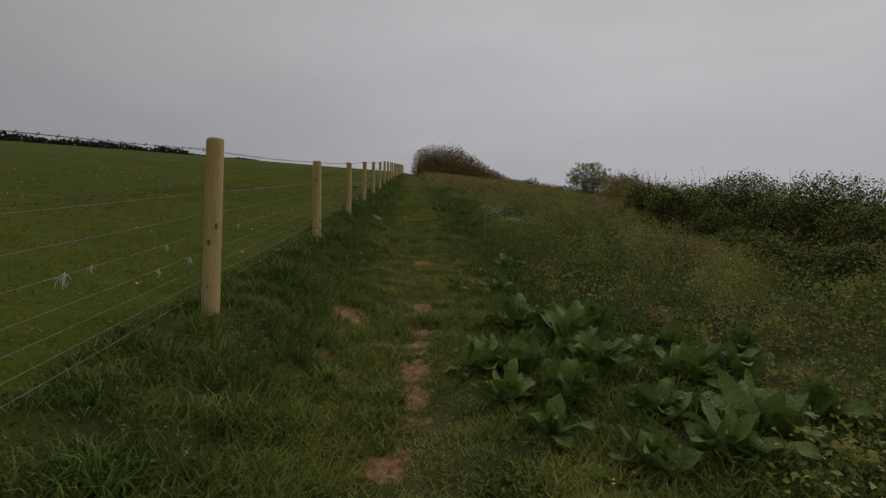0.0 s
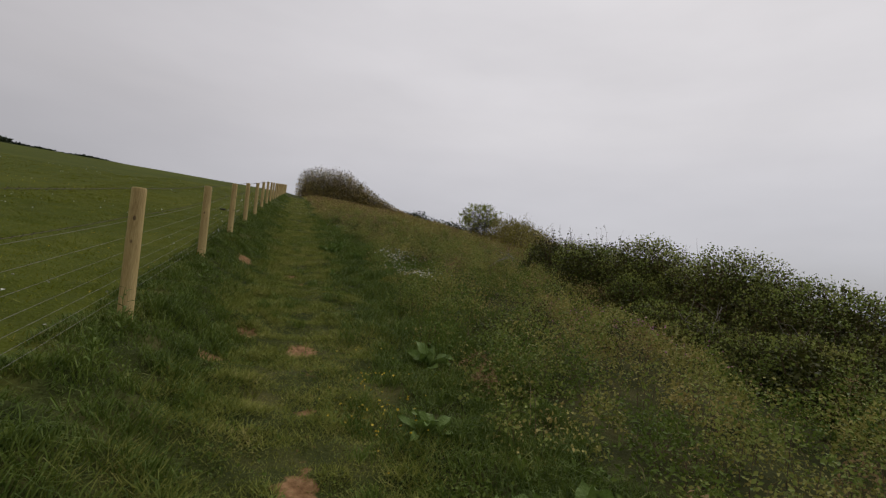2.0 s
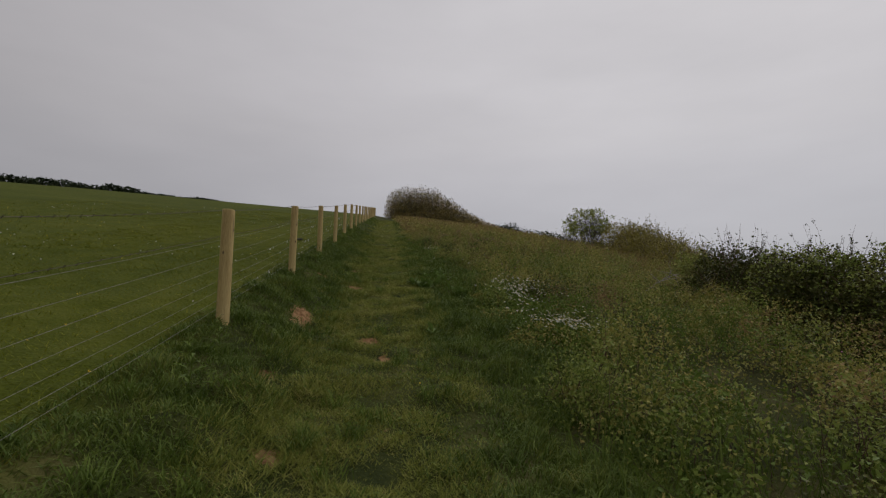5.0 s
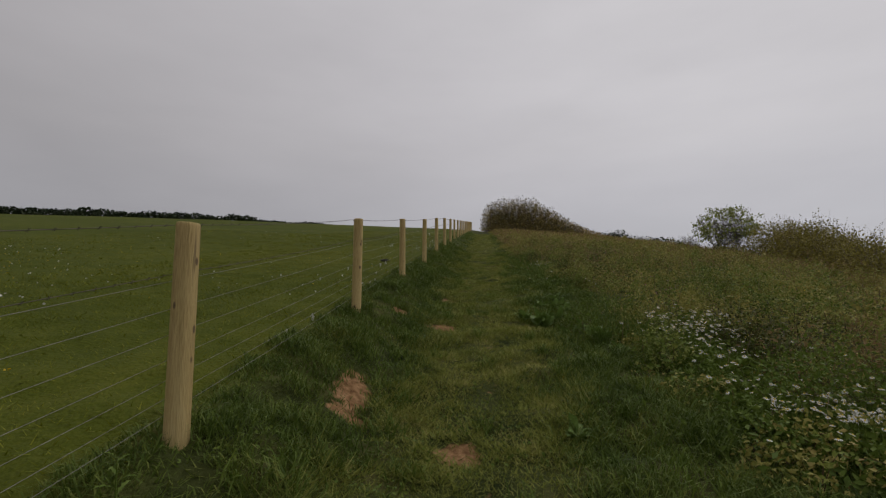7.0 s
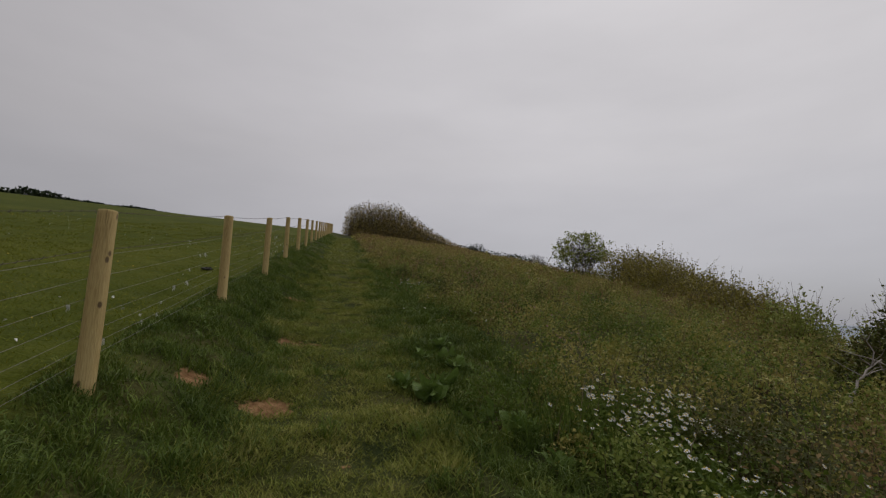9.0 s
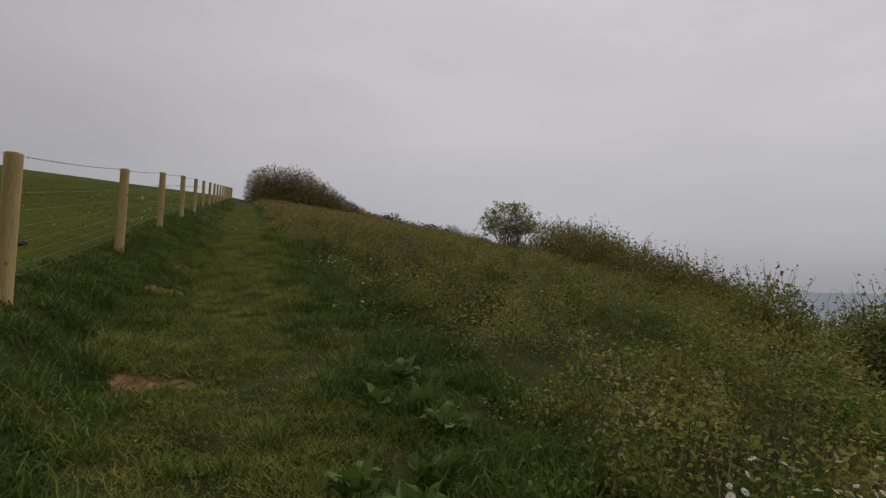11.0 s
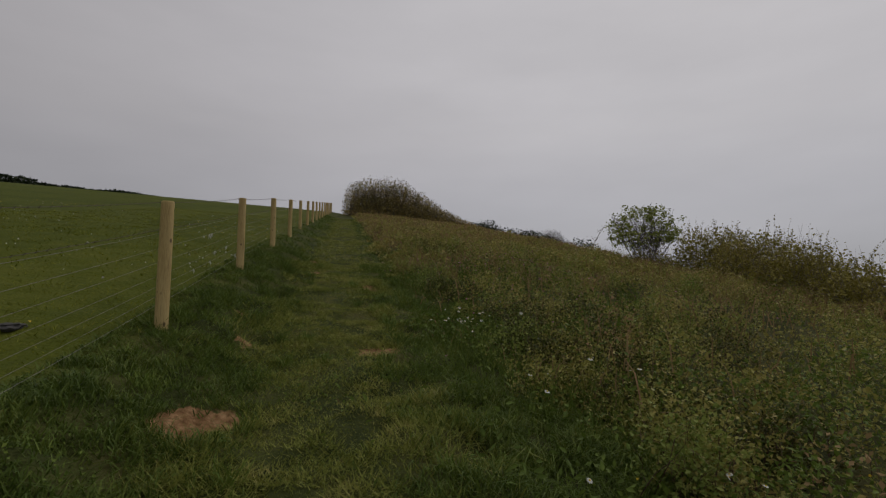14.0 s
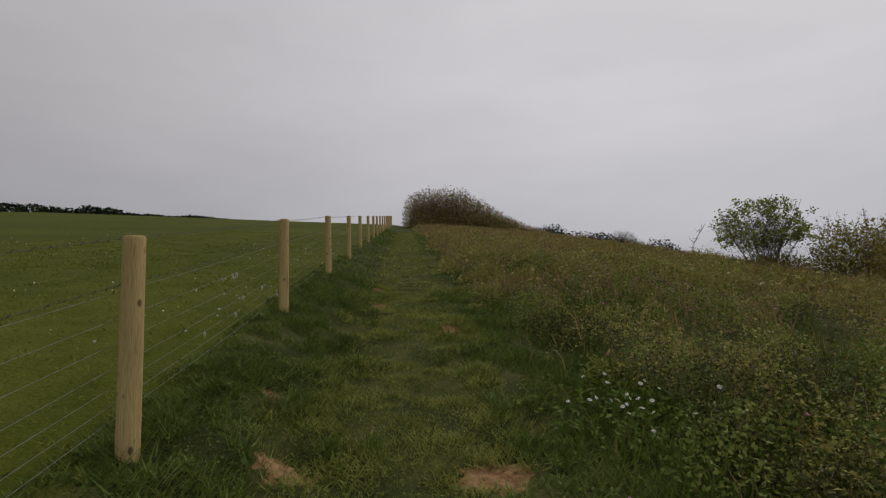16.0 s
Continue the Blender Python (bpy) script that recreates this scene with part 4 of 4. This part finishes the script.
speckle("pink_campion", "pink campion flowers among the brambles", x, y, land(x, y) + canopy(x, y) + 0.08, 0.02 + 0.016 * rf.random(len(x)), PINK, rf)

# flat dark lump lying in the pasture, not known to be a stone
bm = bmesh.new()
bmesh.ops.create_icosphere(bm, subdivisions=3, radius=0.11)
for v in bm.verts:
    v.co *= 1 + 0.6 * noise.noise(v.co * 14)
    v.co.z *= 0.32
me = bpy.data.meshes.new("stone")
bm.to_mesh(me)
bm.free()
me.materials.append(DARK_LUMP)
o = tagged(new("stone", me), "rough flat dark lump lying in the pasture grass", "stone")
o.location = (-4.62, 20.1, float(land(-4.62, 20.1)) + 0.03)

# ---- scrub, grass ----
rs = np.random.default_rng(101)


def scrub_leaves(n, u0, u1, y0, y1, size, depth=0.5, top=1.0):
    x, y = scatter(n, u0, u1, y0, y1, rs, lambda a, b: (canopy(a, b) > 0.03) * np.clip(crest(a, b), 0.05, 1))
    c = canopy(x, y) * top
    z = land(x, y) + c * (1 - depth * rs.random(len(x)) ** 1.6) + 0.03 * rs.normal(size=len(x))
    return leaves(np.stack([x, y, z], 1), size * (0.55 + 0.9 * rs.random(len(x))), rs, 0.45, 1.6)


def joined(*pairs):
    vs, fs, k = [], [], 0
    for v, f in pairs:
        vs.append(v), fs.append(f + k)
        k += len(v)
    return np.concatenate(vs), np.concatenate(fs)


v, f = joined(scrub_leaves(90000, 2.5, 7.5, -1.0, 27, 0.021, 0.9, 0.75), scrub_leaves(60000, 7.0, 13.5, 0, 36, 0.032), scrub_leaves(38000, 2.6, 15, 27, 48, 0.075), scrub_leaves(24000, 2.6, 32, 48, 86, 0.16))
stuff("bramble_scrub", "dense olive and russet brambles and low herbs on the slope", "brambles", v, f, SCRUB)
# darker herbs in drifts, plus dark leaves in hollows that paint their shade
x, y = scatter(50000, 2.3, 8.0, -1.0, 30, rs, lambda a, b: np.clip(np.maximum((fuzz(a + 9, b, 1.3) - 0.52) * 5, 0.8 - crest(a, b)), 0, 1) * (canopy(a, b) > 0.02))
z = land(x, y) + canopy(x, y) * (1.08 - 0.8 * rs.random(len(x)) ** 1.5) + 0.02
v, f = leaves(np.stack([x, y, z], 1), 0.026 * (0.5 + 0.9 * rs.random(len(x))), rs, 0.45, 2.0)
stuff("nettle_drift_and_hollow_shade", "dark green nettles and herbs in drifts, and as painted shade in hollows", "herbs", v, f, NETTLE)
# mounds of bramble and herbs, each with its own leaf colour
def mounds(name, label, category, seed, count, dense, mat, size, per, u0=2.7, u1=12.0, y0=-0.8, y1=34.0, tall=0.34, wide=0.30):
    r = np.random.default_rng(seed)
    x, y = scatter(count, u0, u1, y0, y1, r, dense)
    n = len(x)
    big = r.random(n) ** 2
    rad, up = wide * (0.55 + 1.1 * big), tall * (0.45 + 0.5 * big + 0.4 * r.random(n))
    d = r.normal(size=(n, per, 3))
    d[..., 2] = np.abs(d[..., 2]) * 1.1
    d /= np.linalg.norm(d, axis=2)[..., None]
    rough = 0.72 + 0.4 * r.random((n, per, 1)) ** 0.7 + 0.18 * np.sin(7 * d[..., :1] + 5 * d[..., 1:2] + r.random((n, 1, 1)) * 6)
    p = d * rough
    px, py = x[:, None] + p[..., 0] * rad[:, None], y[:, None] + p[..., 1] * rad[:, None]
    pz = land(px, py) + 0.35 * canopy(px, py) + p[..., 2] * up[:, None] * np.clip(canopy(x, y) / 0.42, 0.3, 1.25)[:, None]
    v, f = leaves(np.stack([px, py, pz], 2).reshape(-1, 3), size * (0.55 + 0.9 * r.random(n * per)), r, 0.4, 1.8, out=d.reshape(-1, 3) * 0.5)
    return stuff(name, label, category, v, f, mat)


inside = lambda a, b: (canopy(a, b) > 0.02) * crest(a, b)
mounds("bramble_mounds", "rounded mounds of olive bramble on the slope", "brambles", 201, 900, lambda a, b: inside(a, b) * np.clip(1.2 - 1.1 * fuzz(a + 9, b, 1.9), 0.1, 1), SCRUB, 0.0225, 250, tall=0.50, wide=0.30)
mounds("young_mounds", "bright yellow-green young bramble mounds", "brambles", 202, 620, lambda a, b: inside(a, b) * np.clip(2.2 * (fuzz(a + 77, b, 1.5) - 0.35), 0, 1), SPRAY, 0.021, 210, tall=0.52, wide=0.28)
mounds("nettle_mounds", "dark green nettle and herb mounds", "herbs", 203, 560, lambda a, b: inside(a, b) * np.clip(2.6 * (fuzz(a + 9, b, 1.3) - 0.38), 0, 1), NETTLE, 0.019, 270, tall=0.50, wide=0.32)
mounds("russet_mounds", "russet and faded herb mounds", "herbs", 204, 420, lambda a, b: inside(a, b) * np.clip(2.4 * (fuzz(a + 120, b, 1.8) - 0.42) + np.clip((b - 20) / 16, 0, 0.6), 0, 1), FADED, 0.021, 180, tall=0.5, wide=0.26)
def bramble_bush(u, y, wide, tall, leaf, label, seed):
    """One low bramble bush: three overlapping lobes of leaves on thin canes."""
    r = np.random.default_rng(seed)
    x = float(fence_x(y)) + u
    lobes = [(x + r.normal() * wide * 0.5, y + r.normal() * wide * 0.5, wide * (0.6 + 0.4 * r.random()), wide * (0.6 + 0.4 * r.random()), tall * (0.7 + 0.4 * r.random())) for _ in range(3)]
    shrub("bramble_bush", label, "bramble", lobes, int(2900 * wide), 0.021, leaf, seed, twig=22, wood=CANE, inner=0.6, spiky=0.1, group="brambles on the slope", bark_r=0.005, scruff=0.6)


rb = np.random.default_rng(205)
for i in range(14):
    bramble_bush(3.7 + 1.7 * rb.random(), 18.7 + 3.6 * rb.random(), 0.30 + 0.18 * rb.random(), 0.42 + 0.2 * rb.random(), (THICKET, SCRUB)[i % 2], ("low dark bramble bush close to the path", "low olive bramble bush close to the path")[i % 2], 400 + i)
for i in range(44):
    kind = (THICKET, NETTLE, SPRAY)[i % 3]
    words = ("low dark bramble bush on the slope", "leafy mid-green bramble bush on the slope", "yellow-green young bramble bush on the slope")[i % 3]
    bramble_bush(3.4 + 5.5 * rb.random() ** 1.3, 4.2 + 26 * rb.random(), 0.28 + 0.3 * rb.random(), 0.45 + 0.3 * rb.random(), kind, words, 430 + i)
mounds("dock_bed_herbs", "dark low herbs round the docks", "herbs", 206, 70, None, NETTLE, 0.018, 150, u0=1.9, u1=4.4, y0=-0.4, y1=4.2, tall=0.10, wide=0.2)
# arching bramble sprays and upright stalks, with leaves along them
x, y = scatter(7000, 2.75, 12, -0.5, 34, rs, lambda a, b: (canopy(a, b) > 0.08) * np.clip(crest(a, b), 0.1, 1) * np.clip(0.15 + 1.4 * (fuzz(a + 50, b, 0.8) - 0.25), 0, 1) * np.clip(1.3 - (a - fence_x(b)) / 14, 0.3, 1))
n = len(x)
foot = np.stack([x, y, land(x, y)], 1)
a, reach = rs.random(n) * 6.283, 0.05 + 0.30 * rs.random(n) ** 2
top = canopy(x, y) + 0.03 + 0.20 * rs.random(n) ** 1.5
s = np.linspace(0, 1, 6)[None, :]
line = np.stack([x[:, None] + np.cos(a)[:, None] * reach[:, None] * s ** 1.6, y[:, None] + np.sin(a)[:, None] * reach[:, None] * s ** 1.6,
                 foot[:, 2:3] + top[:, None] * (1.25 * s - 0.25 * s ** 3 - np.minimum(reach * 1.2, 0.35)[:, None] * s ** 4)], 2)
v, f = tubes(line, np.broadcast_to(np.linspace(0.0035, 0.0015, 6), (n, 6)))
stuff("bramble_canes", "thin reddish bramble canes arching over the scrub", "brambles", v, f, CANE)
k = 16
q = (0.3 + 0.7 * rs.random((n, k))) * 4.999
i0 = q.astype(int)
w = (q - i0)[..., None]
rows = np.arange(n)[:, None]
pts = (line[rows, i0] * (1 - w) + line[rows, i0 + 1] * w).reshape(-1, 3) + rs.normal(size=(n * k, 3)) * [0.035, 0.035, 0.015]
v, f = leaves(pts, 0.016 + 0.016 * rs.random(len(pts)), rs, 0.45, 1.7)
stuff("bramble_sprays", "young yellowish leaves on arching bramble sprays", "brambles", v, f, SPRAY)
# faded grass higher up the slope
x, y = scatter(64000, 3.0, 20, 18, 80, rs, lambda a, b: np.clip((b - 19) / 10, 0, 1) * np.clip(0.25 + 1.5 * (fuzz(a, b, 2.4) - 0.3), 0.1, 1))
v, f = blades(x, y, land(x, y) + canopy(x, y) * 0.5, canopy(x, y) * 0.5 + 0.1 + 0.2 * rs.random(len(x)), 0.004 + 0.00022 * y, 0.6, rs)
stuff("faded_grass", "faded brownish grass and seed heads up the slope", "grass", v, f, FADED)
x, y = scatter(2600, 2.9, 14, 0, 60, rs, lambda a, b: canopy(a, b) > 0.1)
v, f = blades(x, y, land(x, y) + canopy(x, y) * 0.4, canopy(x, y) * 0.6 + 0.1 + 0.2 * rs.random(len(x)), 0.004, 0.5, rs)
stuff("dry_stalks", "dry straw-coloured stalks among the brambles", "stalks", v, f, DRY)


def turf(n, u0, u1, y0, y1, h0, h1, w, lean, dense=None, make=blades):
    x, y = scatter(n, u0, u1, y0, y1, rs, lambda a, b: (1 - np.clip(bare(a, b) * 1.5 - 0.45, 0, 0.93)) * (1 if dense is None else dense(a, b)))
    tall = (h0 + (h1 - h0) * rs.random(len(x))) * (0.55 + 0.9 * fuzz(x, y, 0.6))
    return make(x, y, land(x, y), tall, w * (0.6 + 0.8 * rs.random(len(x))), lean * (0.5 + rs.random(len(x))), rs)


def side(a, b):
    """0 in the trodden middle of the path, 1 in the tall grass on both sides, with a ragged edge."""
    u = a - fence_x(b) + 0.7 * (fuzz(a, b, 0.7) - 0.5) + 0.35 * (fuzz(a + 5, b, 0.25) - 0.5)
    return np.interp(u, [0.65, 1.2, 2.15, 2.75], [1, 0.03, 0.03, 1])


def sward(n, u0, u1, y0, y1, w, mat_side, make=blades, tall=1.0):
    """Grass in dense clumps with dark gaps, low on the path and tall beside it; mat_side picks trodden (0) or lush (1)."""
    def dense(a, b):
        gap = np.clip(3.2 * (fuzz(a, b * 1.25, 0.27) * 0.65 + fuzz(a + 21, b, 0.13) * 0.35) - 0.85, 0.14, 1)
        q = side(a, b)
        return (q if mat_side else 1 - q) * (gap if mat_side else 0.55 + 0.45 * gap) * (1 - np.clip(bare(a, b) * 2.4 - 1.0, 0, 0.96))
    x, y = scatter(n, u0, u1, y0, y1, rs, dense)
    u = x - fence_x(y)
    h = np.interp(u, [-0.3, 0.1, 0.6, 1.1, 1.6, 2.1, 2.7, 3.3], [0.09, 0.12, 0.14, 0.095, 0.055, 0.07, 0.13, 0.17])
    h = tall * h * (0.45 + 0.8 * rs.random(len(x))) * (0.4 + 1.1 * fuzz(x, y * 1.25, 0.27))
    return make(x, y, land(x, y), h, w * (0.6 + 0.8 * rs.random(len(x))), 0.55 + 0.9 * rs.random(len(x)), rs)


v, f = joined(sward(230000, 0.5, 2.9, -1.0, 13, 0.0042, 0, needles), sward(190000, 0.5, 2.9, 13, 28, 0.0048, 0, needles), sward(40000, 0.5, 2.9, 28, 62, 0.010, 0, needles, 1.3))
stuff("path_grass", "short trodden grass along the path", "grass", v, f, GRASS_PATH)
v, f = joined(sward(160000, -0.35, 4.1, -1.2, 11, 0.0042, 1), turf(60000, -0.35, 1.2, -1.2, 22, 0.035, 0.075, 0.0045, 1.1, None, needles), sward(125000, -0.35, 4.1, 11, 20, 0.0046, 1), sward(100000, -0.35, 4.1, 20, 28, 0.0056, 1, needles), sward(50000, -0.35, 3.4, 28, 62, 0.011, 1, needles),
              turf(22000, 3.0, 8.0, 0, 34, 0.30, 0.5, 0.004, 0.5, lambda a, b: (fuzz(a, b + 5, 1.7) > 0.62) * 0.9))
stuff("verge_grass", "lush tufted grass under the fence and beside the path", "grass", v, f, GRASS_VERGE)
v, f = joined(turf(80000, -6.0, -0.05, -2, 22, 0.03, 0.075, 0.0045, 1.2, None, needles), turf(40000, -16, -4, 0, 34, 0.03, 0.07, 0.009, 1.2, None, needles), turf(24000, -9, 0, 22, 45, 0.03, 0.08, 0.010, 1.2, None, needles))
stuff("pasture_grass", "short grazed pasture grass beyond the fence", "grass", v, f, GRASS_FIELD)
# dark tussocks standing out of verge and path
cx, cy = scatter(380, 0.0, 3.1, -1.0, 27, rs, lambda a, b: 0.35 + 0.65 * (np.abs((a - fence_x(b)) - 1.75) > 0.5))
x = np.repeat(cx, 55) + rs.normal(size=len(cx) * 55) * 0.055
y = np.repeat(cy, 55) + rs.normal(size=len(cx) * 55) * 0.055
keep = rs.random(len(x)) > bare(x, y) * 1.2
x, y = x[keep], y[keep]
v, f = blades(x, y, land(x, y), 0.07 + 0.13 * rs.random(len(x)), 0.0042, 0.55 + 0.7 * rs.random(len(x)), rs)
stuff("grass_tussocks", "dark green grass tussocks dotted along the path", "grass", v, f, NETTLE)
# small herb leaves in the turf
x, y = scatter(30000, 0.1, 3.2, -1, 26, rs, lambda a, b: (fuzz(a, b + 3, 0.8) > 0.5) * (1 - np.clip(bare(a, b) * 1.6 - 0.3, 0, 1)))
v, f = leaves(np.stack([x, y, land(x, y) + 0.02 + 0.04 * rs.random(len(x))], 1), 0.010 + 0.012 * rs.random(len(x)), rs, 0.8, 1.5)
stuff("turf_herbs", "small clover and plantain leaves in the turf", "herbs", v, f, NETTLE)
